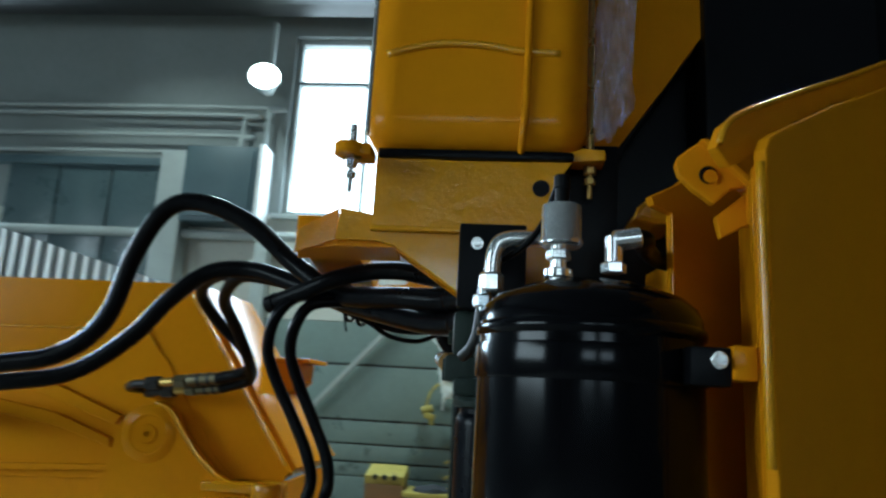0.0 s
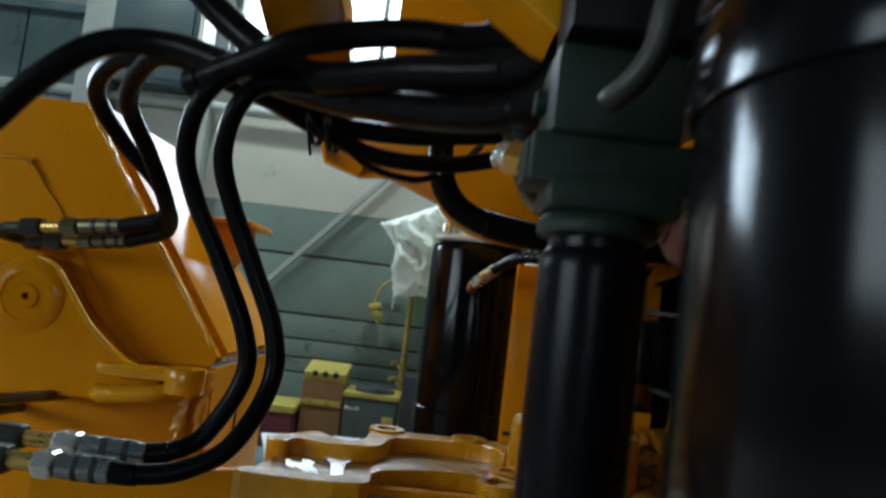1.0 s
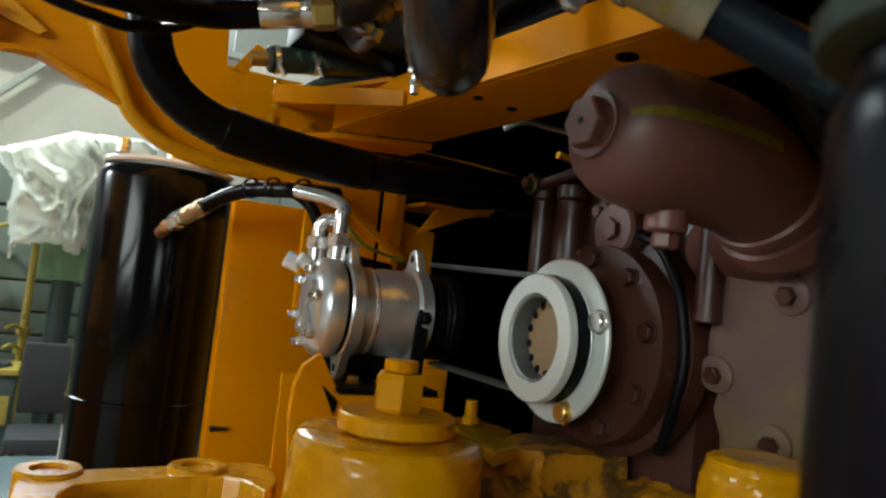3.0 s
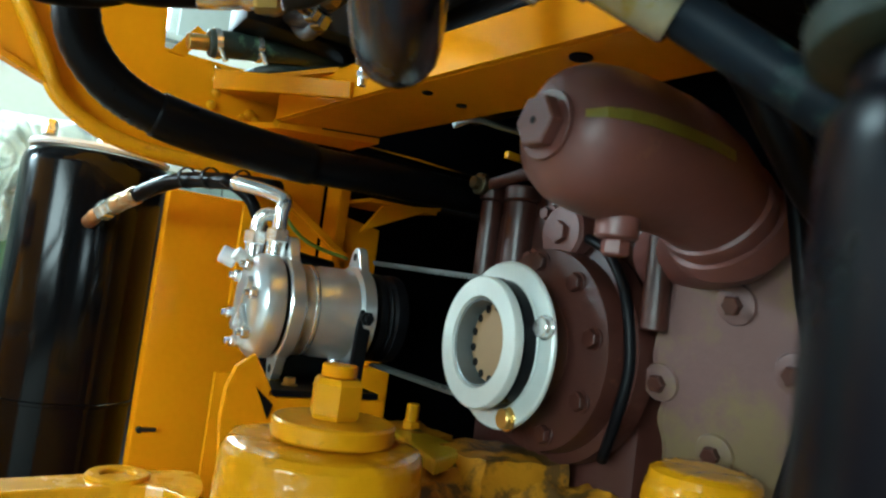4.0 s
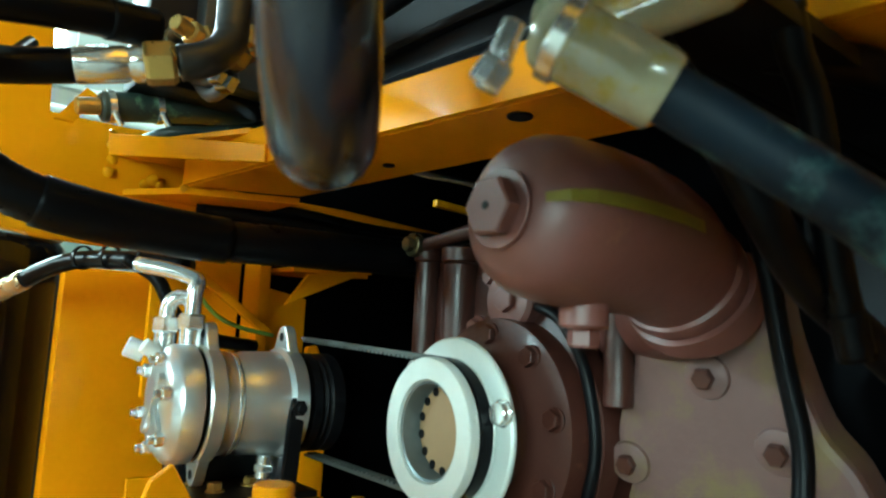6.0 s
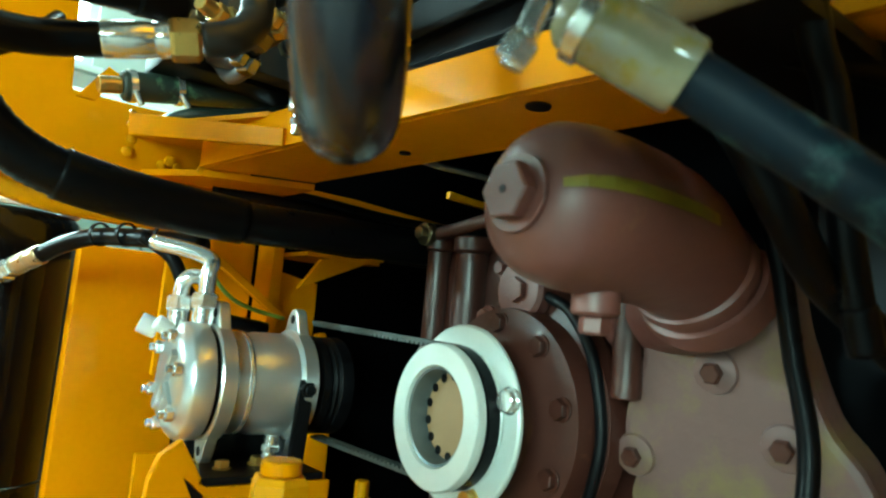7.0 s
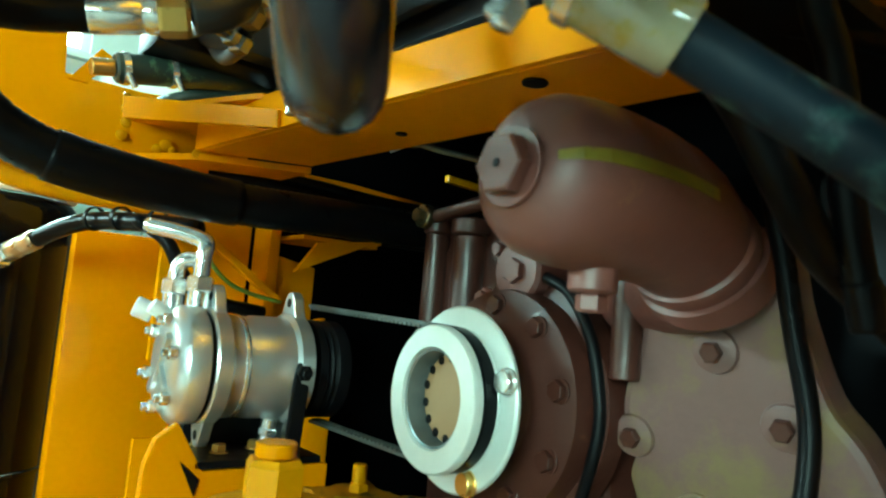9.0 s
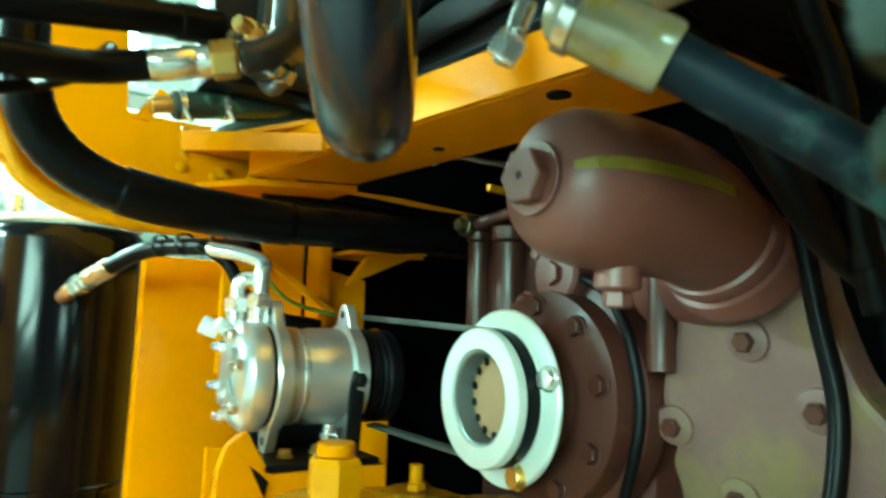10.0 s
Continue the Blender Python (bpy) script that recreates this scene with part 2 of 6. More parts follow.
def clear_film(name, clear, rough, spec_colour):
    """Thin clear packing film: it lets the surface behind show and glints on its creases."""
    m, n, l, p = _mat(name)
    n.remove(p)
    tc, mp, nz, bp_ = n.new("ShaderNodeTexCoord"), n.new("ShaderNodeMapping"), n.new("ShaderNodeTexNoise"), n.new("ShaderNodeBump")
    mp.inputs["Scale"].default_value = (40, 40, 12)
    nz.inputs["Scale"].default_value, nz.inputs["Detail"].default_value, nz.inputs["Distortion"].default_value = 1.6, 4, 1.2
    bp_.inputs["Strength"].default_value, bp_.inputs["Distance"].default_value = 1.0, 0.05
    l.new(tc.outputs["Object"], mp.inputs["Vector"])
    l.new(mp.outputs["Vector"], nz.inputs["Vector"])
    l.new(nz.outputs["Fac"], bp_.inputs["Height"])
    tr, gl, mx = n.new("ShaderNodeBsdfTransparent"), n.new("ShaderNodeBsdfGlossy"), n.new("ShaderNodeMixShader")
    gl.inputs["Color"].default_value, gl.inputs["Roughness"].default_value = (*spec_colour, 1), rough
    l.new(bp_.outputs["Normal"], gl.inputs["Normal"])
    mx.inputs["Fac"].default_value = 1 - clear
    l.new(tr.outputs["BSDF"], mx.inputs[1])
    l.new(gl.outputs["BSDF"], mx.inputs[2])
    l.new(mx.outputs["Shader"], n["Material Output"].inputs["Surface"])
    return m


FOIL = clear_film("crinkled_clear_wrap", 0.66, 0.03, (0.9, 0.9, 0.95))
CHROME = surface("bright_chrome", (0.88, 0.88, 0.87), 0.20, metal=0.8, vary=0.03, scale=40, bump=0.0, rough_vary=0.02)
BLUEHOSE = surface("blue_green_hose_cover", (0.006, 0.012, 0.020), 0.5, spec=0.15, vary=0.35, scale=18, fine=90, bump=0.3, spots=(0.035, 0.068, 0.068), spot_at=0.55)
GREENHOSE = surface("dark_green_mottled_hose", (0.02, 0.032, 0.026), 0.5, vary=0.3, scale=20, bump=0.2, spots=(0.10, 0.17, 0.10), spot_at=0.58, spot_scale=26)
GREENWIRE = surface("green_yellow_wire", (0.22, 0.36, 0.05), 0.5, vary=0.2, bump=0.0)
SKYGLOW = glowing("bright_sky", (0.93, 0.97, 1.0), 8.0)
LAMPGLOW = glowing("lamp_glow", (0.90, 1.0, 0.86), 40.0)


def plastic_bag():
    m, n, l, p = _mat("milky_plastic_film")
    p.inputs["Base Color"].default_value = (0.90, 0.92, 0.86, 1)
    p.inputs["Roughness"].default_value = 0.32
    tr = n.new("ShaderNodeBsdfTranslucent")
    tr.inputs["Color"].default_value = (0.8, 0.82, 0.76, 1)
    mx = n.new("ShaderNodeMixShader")
    mx.inputs[0].default_value = 0.25
    nz = n.new("ShaderNodeTexNoise")
    nz.inputs["Scale"].default_value, nz.inputs["Detail"].default_value = 9, 7
    b = n.new("ShaderNodeBump")
    b.inputs["Strength"].default_value, b.inputs["Distance"].default_value = 0.8, 0.03
    l.new(nz.outputs["Fac"], b.inputs["Height"])
    l.new(b.outputs["Normal"], p.inputs["Normal"])
    l.new(p.outputs[0], mx.inputs[1])
    l.new(tr.outputs[0], mx.inputs[2])
    l.new(mx.outputs[0], n["Material Output"].inputs["Surface"])
    return m


BAGFILM = plastic_bag()


# ---- mesh helpers ----
def finish(bm, bevel=0.0, smooth=True):
    if bevel:
        edges = [e for e in bm.edges if len(e.link_faces) == 2 and e.calc_face_angle(0) > radians(35)]
        bmesh.ops.bevel(bm, geom=edges, offset=bevel, segments=2, affect="EDGES", clamp_overlap=True, profile=0.6)
    for f in bm.faces:
        f.smooth = smooth
    return bm


def block(sx, sy, sz, m=None, bevel=0.003):
    bm = bmesh.new()
    bmesh.ops.create_cube(bm, size=1.0)
    bmesh.ops.scale(bm, vec=(sx, sy, sz), verts=bm.verts)
    if bevel:
        finish(bm, min(bevel, 0.3 * min(sx, sy, sz)))
    if m is not None:
        bm.transform(m)
    return bm


def span(x0, x1, y0, y1, z0, z1, bevel=0.003):
    return block(x1 - x0, y1 - y0, z1 - z0, pose((x0 + x1) / 2, (y0 + y1) / 2, (z0 + z1) / 2), bevel)


def turned(profile, m=None, seg=48):
    """A body of revolution about z from rows of (radius, height)."""
    bm = bmesh.new()
    rings = []
    for r, z in profile:
        if r < 1e-5:
            rings.append([bm.verts.new((0, 0, z))])
        else:
            rings.append([bm.verts.new((r * math.cos(2 * math.pi * k / seg), r * math.sin(2 * math.pi * k / seg), z)) for k in range(seg)])
    for a, b in zip(rings, rings[1:]):
        for k in range(seg):
            q = (k + 1) % seg
            loop = ([a[0]] if len(a) == 1 else [a[k], a[q]]) + ([b[0]] if len(b) == 1 else [b[q], b[k]])
            if len(loop) > 2:
                bm.faces.new(loop)
    bmesh.ops.recalc_face_normals(bm, faces=bm.faces)
    finish(bm)
    if m is not None:
        bm.transform(m)
    return bm


def rod(r, h, m=None, seg=32, bevel=0.0):
    """A solid round bar along z from 0 to h, with chamfered ends."""
    b = bevel or min(r, h) * 0.12
    return turned([(0, 0), (r - b, 0), (r, b), (r, h - b), (r - b, h), (0, h)], m, seg)


def hexagon(r, h, m=None):
    """A hexagonal nut or bolt head along z from 0 to h."""
    bm = turned([(0, 0), (r * 0.92, 0), (r, h * 0.12), (r, h * 0.85), (r * 0.86, h), (0, h)], None, 6)
    for f in bm.faces:
        f.smooth = False
    if m is not None:
        bm.transform(m)
    return bm


def prism(points, h, m=None, bevel=0.0):
    """A flat plate: the outline in x, y, extruded by h along z."""
    bm = bmesh.new()
    vs = [bm.verts.new((x, y, 0)) for x, y in points]
    f = bm.faces.new(vs)
    r = bmesh.ops.extrude_face_region(bm, geom=[f])
    bmesh.ops.translate(bm, verts=[v for v in r["geom"] if isinstance(v, bmesh.types.BMVert)], vec=(0, 0, h))
    bmesh.ops.recalc_face_normals(bm, faces=bm.faces)
    finish(bm, bevel, smooth=False)
    if m is not None:
        bm.transform(m)
    return bm


def upright(points, y, thick, bevel=0.002):
    """A plate standing in the x-z plane at y, thick towards +y, from an outline in x, z."""
    return prism(points, thick, pose(0, y + thick, 0, 90), bevel)


def curve_points(points, per=8):
    """A smooth line through the points (Catmull-Rom)."""
    p = [Vector(q) for q in points]
    p = [p[0] * 2 - p[1]] + p + [p[-1] * 2 - p[-2]]
    out = []
    for a, b, c, d in zip(p, p[1:], p[2:], p[3:]):
        for k in range(per):
            t = k / per
            out.append(0.5 * (2 * b + (c - a) * t + (2 * a - 5 * b + 4 * c - d) * t * t + (3 * b - a - 3 * c + d) * t ** 3))
    return out + [p[-2]]


def smooth_loop(points, per=4):
    """A closed smooth outline through the points (Catmull-Rom, in the plane)."""
    n = len(points)
    out = []
    for i in range(n):
        a, q, c, d = (Vector(points[(i + k - 1) % n]) for k in range(4))
        for k in range(per):
            t = k / per
            out.append(tuple(0.5 * (2 * q + (c - a) * t + (2 * a - 5 * q + 4 * c - d) * t * t + (3 * q - a - 3 * c + d) * t ** 3)))
    return out


def tube(points, r, per=8, seg=16, ridge=0.0, ridge_len=0.01):
    """A round tube along a smooth line; ridge: depth of corrugation."""
    path = curve_points(points, per)
    if ridge:
        fine = [path[0]]
        for a, b in zip(path, path[1:]):
            steps = max(1, int((b - a).length / (ridge_len / 2)))
            fine += [a.lerp(b, (k + 1) / steps) for k in range(steps)]
        path = fine
    bm = bmesh.new()
    rings, up = [], None
    for i, c in enumerate(path):
        t = (path[min(i + 1, len(path) - 1)] - path[max(i - 1, 0)]).normalized()
        if up is None:
            up = t.orthogonal().normalized()
        up = (up - t * up.dot(t)).normalized()
        side = t.cross(up)
        rr = r - (ridge if ridge and i % 2 else 0)
        rings.append([bm.verts.new(c + rr * (up * math.cos(2 * math.pi * k / seg) + side * math.sin(2 * math.pi * k / seg))) for k in range(seg)])
    for a, b in zip(rings, rings[1:]):
        for k in range(seg):
            bm.faces.new((a[k], a[(k + 1) % seg], b[(k + 1) % seg], b[k]))
    bm.faces.new(rings[0][::-1])
    bm.faces.new(rings[-1])
    return finish(bm)


def join(*bms):
    out = bmesh.new()
    for b in bms:
        me = bpy.data.meshes.new("tmp")
        b.to_mesh(me)
        out.from_mesh(me)
        bpy.data.meshes.remove(me)
        b.free()
    return out


def along(a, b):
    """The pose at a whose z axis points to b, and the distance."""
    a, b = Vector(a), Vector(b)
    return Matrix.Translation(a) @ (b - a).to_track_quat("Z", "Y").to_matrix().to_4x4(), (b - a).length


def mesh_of(name, bm, material):
    me = bpy.data.meshes.new(name)
    for e in bm.edges:
        if len(e.link_faces) == 2 and e.calc_face_angle(0) > radians(38):
            e.smooth = False
    bm.to_mesh(me)
    bm.free()
    me.materials.append(material)
    return me


def thing(name, label, category, bm=None, material=None, group="", kind="", at=(0, 0, 0)):
    """A top-level thing: a mesh, or an empty at its base that carries parts. Its mesh is given in world coordinates."""
    if bm is not None:
        bm.transform(Matrix.Translation(-Vector(at)))
        ob = new(name, mesh_of(name, bm, material))
    else:
        ob = new(name)
        ob.empty_display_size = 0.05
    ob.location = at
    return tagged(ob, label, category, group, kind)


def part(name, bm, material, parent, label=""):
    """One mesh, in world coordinates, as a part under a thing or another part."""
    base = Vector(parent.location)
    if parent.parent:
        base += parent.parent.location
    bm.transform(Matrix.Translation(-base))
    ob = new(name, mesh_of(name, bm, material))
    ob.parent = parent
    return tagged(ob, label)


AX = Matrix.Rotation(radians(90), 4, "Y")  # turns z to +x


def facing_x(x, y, z):
    return Matrix.Translation((x, y, z)) @ AX


def facing_front(x, y, z):
    """z axis towards -y."""
    return pose(x, y, z, 90)

# ---- the hall ----
floor = thing("floor", "stained grey concrete workshop floor", "floor", span(-8, 9, -12, 7.3, -0.2, 0.0, 0), CONCRETE, kind="structure")
wall_north = thing("wall_north", "workshop wall with cream plaster above grey-green panels", "wall", kind="structure")
WX0, WX1, WZ0, WZ1 = -1.88, 1.1, 3.16, 5.06
for x0, x1, z0, z1 in ((-8, -7.75, 3.16, 4.3), (-5.15, WX0, 3.16, 4.3), (-8, WX0, 4.3, 5.06), (WX1, 9, 3.16, 5.06), (-8, -7.75, 2.3, 3.16), (-5.15, 9, 2.3, 3.16), (-8, 9, 2.16, 2.3), (-8, 9, 5.06, 7.0)):
    part("wall_section", span(x0, x1, 7.3, 7.6, z0, z1, 0), UPPERWALL if z0 > 3.1 else PLASTER, wall_north)
# recessed joints between the long grey-green panels
part("panel_backing", span(-8, 9, 7.325, 7.6, 0, 2.16, 0), DARKSTEEL, wall_north)
for z0, z1 in ((0.02, 0.44), (0.455, 0.78), (0.79, 0.90), (0.915, 1.055), (1.07, 1.262), (1.28, 1.755), (1.775, 2.155)):
    for x0, x1 in ((-8, -3.2), (-3.19, 1.6), (1.61, 9)):
        part("wall_panel", span(x0, x1, 7.3, 7.33, z0, z1, 0.008), GREENWALL, wall_north)
wall_south = thing("wall_south", "plain grey workshop wall behind the machine", "wall", kind="structure")
for x0, x1, z0, z1 in ((-8, -2.4, 0, 7), (0.4, 1.6, 0, 7), (4.4, 9, 0, 7), (-2.4, 0.4, 0, 2.6), (-2.4, 0.4, 4.4, 7), (1.6, 4.4, 0, 2.6), (1.6, 4.4, 4.4, 7)):
    part("wall_section", span(x0, x1, -12.3, -12.0, z0, z1, 0), DARKWALL, wall_south)
wall_west = thing("wall_west", "plain grey workshop side wall with a long window", "wall", kind="structure")
for y0, y1, z0, z1 in ((-12.3, -6.0, 0, 7), (0.0, 7.6, 0, 7), (-6.0, 0.0, 0, 2.0), (-6.0, 0.0, 4.2, 7)):
    part("wall_section", span(-8.3, -8.0, y0, y1, z0, z1, 0), DARKWALL, wall_west)
wall_east = thing("wall_east", "plain grey workshop wall", "wall", span(9, 9.3, -12.3, 7.6, 0, 7, 0), DARKWALL, kind="structure")
ceiling = thing("ceiling", "grey workshop roof", "ceiling", span(-8.3, 9.3, -12.3, 7.6, 7.0, 7.2, 0), DARKWALL, kind="structure")


def window(name, m, w, h, columns, transoms, label):
    """A steel-framed window in its own x-z plane, with mullions and panes."""
    ob = thing(name, label, "window", kind="structure")
    def put(n, bm, mt, lab=""):
        bm.transform(m)
        return part(n, bm, mt, ob, lab)
    for x in (0.03, w - 0.03):
        put("window_frame", span(x - 0.03, x + 0.03, -0.06, 0.06, 0, h, 0.004), GREYPAINT)
    for z in (0.03, h - 0.03):
        put("window_frame", span(0.06, w - 0.06, -0.055, 0.055, z - 0.03, z + 0.03, 0.004), GREYPAINT)
    for x in columns:
        put("mullion", span(x - 0.02, x + 0.02, -0.04, 0.04, 0.06, h - 0.06, 0.003), GREYPAINT)
    for z in transoms:
        put("transom", span(0.06, w - 0.06, -0.036, 0.036, z - 0.02, z + 0.02, 0.003), GREYPAINT)
    put("window_sill", span(-0.06, w + 0.06, -0.2, -0.062, -0.05, 0.0, 0.006), GREYPAINT)
    return ob


window("window_1", pose(WX0, 7.42, WZ0), WX1 - WX0, WZ1 - WZ0, (0.77, 1.32, 2.1), (1.42,), "tall steel-framed workshop window with white daylight behind")
window("window_2", pose(0.4, -12.12, 2.6, 0, 0, 180), 2.8, 1.8, (0.93, 1.86), (1.5,), "steel-framed workshop window behind the machine")
window("window_5", pose(4.4, -12.12, 2.6, 0, 0, 180), 2.8, 1.8, (0.93, 1.86), (1.5,), "steel-framed workshop window behind the machine")
window("window_3", pose(-8.12, -6.0, 2.0, 0, 0, 90), 6.0, 2.2, (1.2, 2.4, 3.6, 4.8), (1.5,), "long steel-framed workshop side window")
window("window_4", pose(-7.75, 7.42, 2.3), 2.6, 2.0, (0.87, 1.74), (1.4,), "steel-framed workshop window farther along the wall")
for nm, bm in (("backdrop", span(-11, 5, 8.6, 8.62, 0.5, 8, 0)), ("backdrop", span(-5, 7, -13.4, -13.38, 0, 7, 0)), ("backdrop", span(-9.5, -9.48, -9, 3, 0, 7, 0))):
    thing(nm, "bright overcast sky outside the window", "sky", bm, SKYGLOW, kind="structure")

# fittings on the north wall
beam = thing("crane_beam", "dark steel crane runway beam high along the wall", "beam")
part("web", span(-8, 9, 6.75, 6.8, 5.12, 5.62, 0.004), DARKSTEEL, beam)
part("flange", span(-8, 9, 6.6, 6.95, 5.08, 5.117, 0.004), DARKSTEEL, beam)
part("flange", span(-8, 9, 6.6, 6.95, 5.623, 5.66, 0.004), DARKSTEEL, beam)
for z, xr in ((4.22, -2.06), (4.14, -2.29), (3.92, -2.32), (3.74, -2.35)):
    thing("wall_pipe", "pale grey conduit pipe running along the wall", "pipe", tube([(-8, 7.2, z), (-5, 7.2, z), (xr - 0.05, 7.2, z), (xr, 7.2, z - 0.03), (xr, 7.2, z - 0.1), (xr, 7.2, 3.75 if z > 3.8 else 3.5)], 0.022, 5, 10), GREYPAINT, group="wall pipes")
thing("wall_pipe", "pale horizontal pipe under the window", "pipe", tube([(-8, 7.18, 2.915), (-3, 7.18, 2.915), (2, 7.18, 2.92), (9, 7.18, 2.92)], 0.045, 3, 12), GREYPAINT, group="wall pipes")
cab = thing("wall_cabinet", "dark teal steel control cabinet fixed to the wall", "cabinet")
part("body", span(-2.75, -2.04, 7.0, 7.29, 3.01, 3.75, 0.01), TEAL, cab)
part("door", span(-2.71, -2.08, 6.975, 6.998, 3.05, 3.71, 0.008), TEAL, cab)
part("side_trim", span(-2.035, -1.99, 7.0, 7.29, 3.0, 3.78, 0.005), WHITEPAINT, cab, "pale edge strip")
pil = thing("pillar", "pale grey steel pillar against the wall", "pillar", span(-3.02, -2.76, 7.05, 7.29, 0, 3.7, 0.01), GREYPAINT, kind="structure")
pil2 = thing("pillar", "pale grey steel pillar beside the window", "pillar", span(-2.02, -1.9, 7.1, 7.29, 0, 3.0, 0.01), GREYPAINT, kind="structure")
strip = thing("dark_window_band", "row of dirty dark glass panels along the wall", "window", kind="structure")
part("frame_rail", span(-5.1, -3.05, 7.2, 7.29, 3.6, 3.68, 0.005), TEAL, strip)
for k in range(6, 9):
    part("pane", span(-8 + 0.55 * k, -8 + 0.55 * k + 0.53, 7.25, 7.29, 2.5, 3.6, 0.004), DARKGLASS, strip)

lamp = thing("floodlight", "glowing workshop floodlight on a wall bracket", "lamp")
LM = pose(-2.03, 6.9, 4.43, 78, 0, 12)
part("housing", turned([(0.0, -0.24), (0.07, -0.24), (0.10, -0.15), (0.15, -0.03), (0.155, 0.0), (0.145, 0.0), (0.09, -0.13), (0, -0.14)], LM), GREYPAINT, lamp)
part("lens", turned([(0, 0.012), (0.08, 0.006), (0.143, -0.004)], LM), LAMPGLOW, lamp, "glowing lamp glass")
part("bracket", span(-2.06, -2.0, 7.0, 7.3, 4.52, 4.58, 0.005), GREYPAINT, lamp)
part("bracket_arm", span(-2.05, -2.01, 7.05, 7.1, 4.40, 5.08, 0.005), GREYPAINT, lamp)

m_, d_ = along((-1.75, 7.2, 0.94), (0.35, 7.2, 3.27))
brc = block(0.05, 0.045, d_, None, 0.006)
brc.transform(m_ @ pose(0, 0, d_ / 2))
thing("diagonal_brace", "pale grey diagonal steel brace on the wall", "brace", brc, GREYPAINT)

# things standing along the wall
box1 = thing("control_box", "ochre and brown control box with a dial panel", "box")
part("body", span(-0.70, -0.40, 6.5, 6.8, 0.0, 0.83, 0.008), WOOD, box1)
part("top_panel", block(0.31, 0.30, 0.09, pose(-0.55, 6.66, 0.88, 12), 0.006), OCHRE, box1, "ochre sloping panel")
for k in range(3):
    part("dial", rod(0.022, 0.012, pose(-0.62 + 0.075 * k, 6.50, 0.885, 98), 16), DARKSTEEL, box1)
part("middle_rail", span(-0.69, -0.41, 6.488, 6.498, 0.66, 0.70, 0.002), OCHRE, box1)
trf = thing("welding_set", "grey-green welding transformer with an ochre lid", "machine")
part("body", span(-0.385, 0.0, 6.45, 6.85, 0.0, 0.75, 0.015), TEAL, trf)
part("lid", span(-0.395, 0.01, 6.44, 6.86, 0.752, 0.79, 0.01), OCHRE, trf)
part("panel", span(-0.10, -0.02, 6.43, 6.448, 0.48, 0.64, 0.003), OCHRE, trf)
part("handle", tube([(-0.36, 6.44, 0.68), (-0.36, 6.40, 0.68), (-0.28, 6.40, 0.68), (-0.28, 6.44, 0.68)], 0.01, 4, 8), GREYPAINT, trf)
rag = turned([(0.15, 0.0), (0.14, 0.02), (0.08, 0.035), (0.0, 0.04)], pose(-0.18, 6.6, 0.79), 24)
for v in rag.verts:
    v.co.z += 0.02 * noise.noise(v.co * 14) if v.co.z > 0.80 else 0
thing("dark_rag", "crumpled dark rag lying on the transformer lid", "rag", rag, DARKSEAT)
lowb = thing("low_chest", "maroon chest with a pale ochre top", "chest")
part("body", span(-1.25, -0.72, 6.35, 6.8, 0.0, 0.60, 0.01), MAROON, lowb)
part("lid", span(-1.26, -0.71, 6.34, 6.81, 0.602, 0.65, 0.008), OCHRE, lowb)
drill = thing("green_machine", "green pillar machine with ochre post and levers", "machine")
part("post", rod(0.022, 1.6, pose(-0.01, 6.85, 0.0), 16), OCHRE, drill, "ochre upright post")
part("head", span(0.02, 0.36, 6.72, 7.05, 1.31, 1.85, 0.02), GREENPAINT, drill)
part("column", rod(0.07, 1.31, pose(0.17, 6.9, 0.0), 24), TEAL, drill)
for z, a in ((0.98, 30), (0.86, -20), (0.76, 50)):
    part("lever", tube([(-0.01, 6.83, z), (-0.06, 6.78, z + 0.03), (-0.10, 6.74, z + 0.015)], 0.012, 4, 8), OCHRE, drill)
    part("collar", rod(0.04, 0.05, pose(-0.01, 6.85, z - 0.03), 16), OCHRE, drill)
chair = thing("chair", "dark grey padded chair with a rounded back", "chair")
part("backrest", block(0.36, 0.07, 0.40, pose(0.20, 6.45, 0.75), 0.03), DARKSEAT, chair)
part("seat", block(0.42, 0.42, 0.08, pose(0.20, 6.25, 0.45), 0.03), DARKSEAT, chair)
for sx in (0.04, 0.36):
    for sy in (6.08, 6.44):
        part("leg", rod(0.015, 0.41, pose(sx, sy, 0.0), 10), DARKSTEEL, chair)
part("back_post", rod(0.018, 0.22, pose(0.20, 6.47, 0.40), 10), DARKSTEEL, chair)


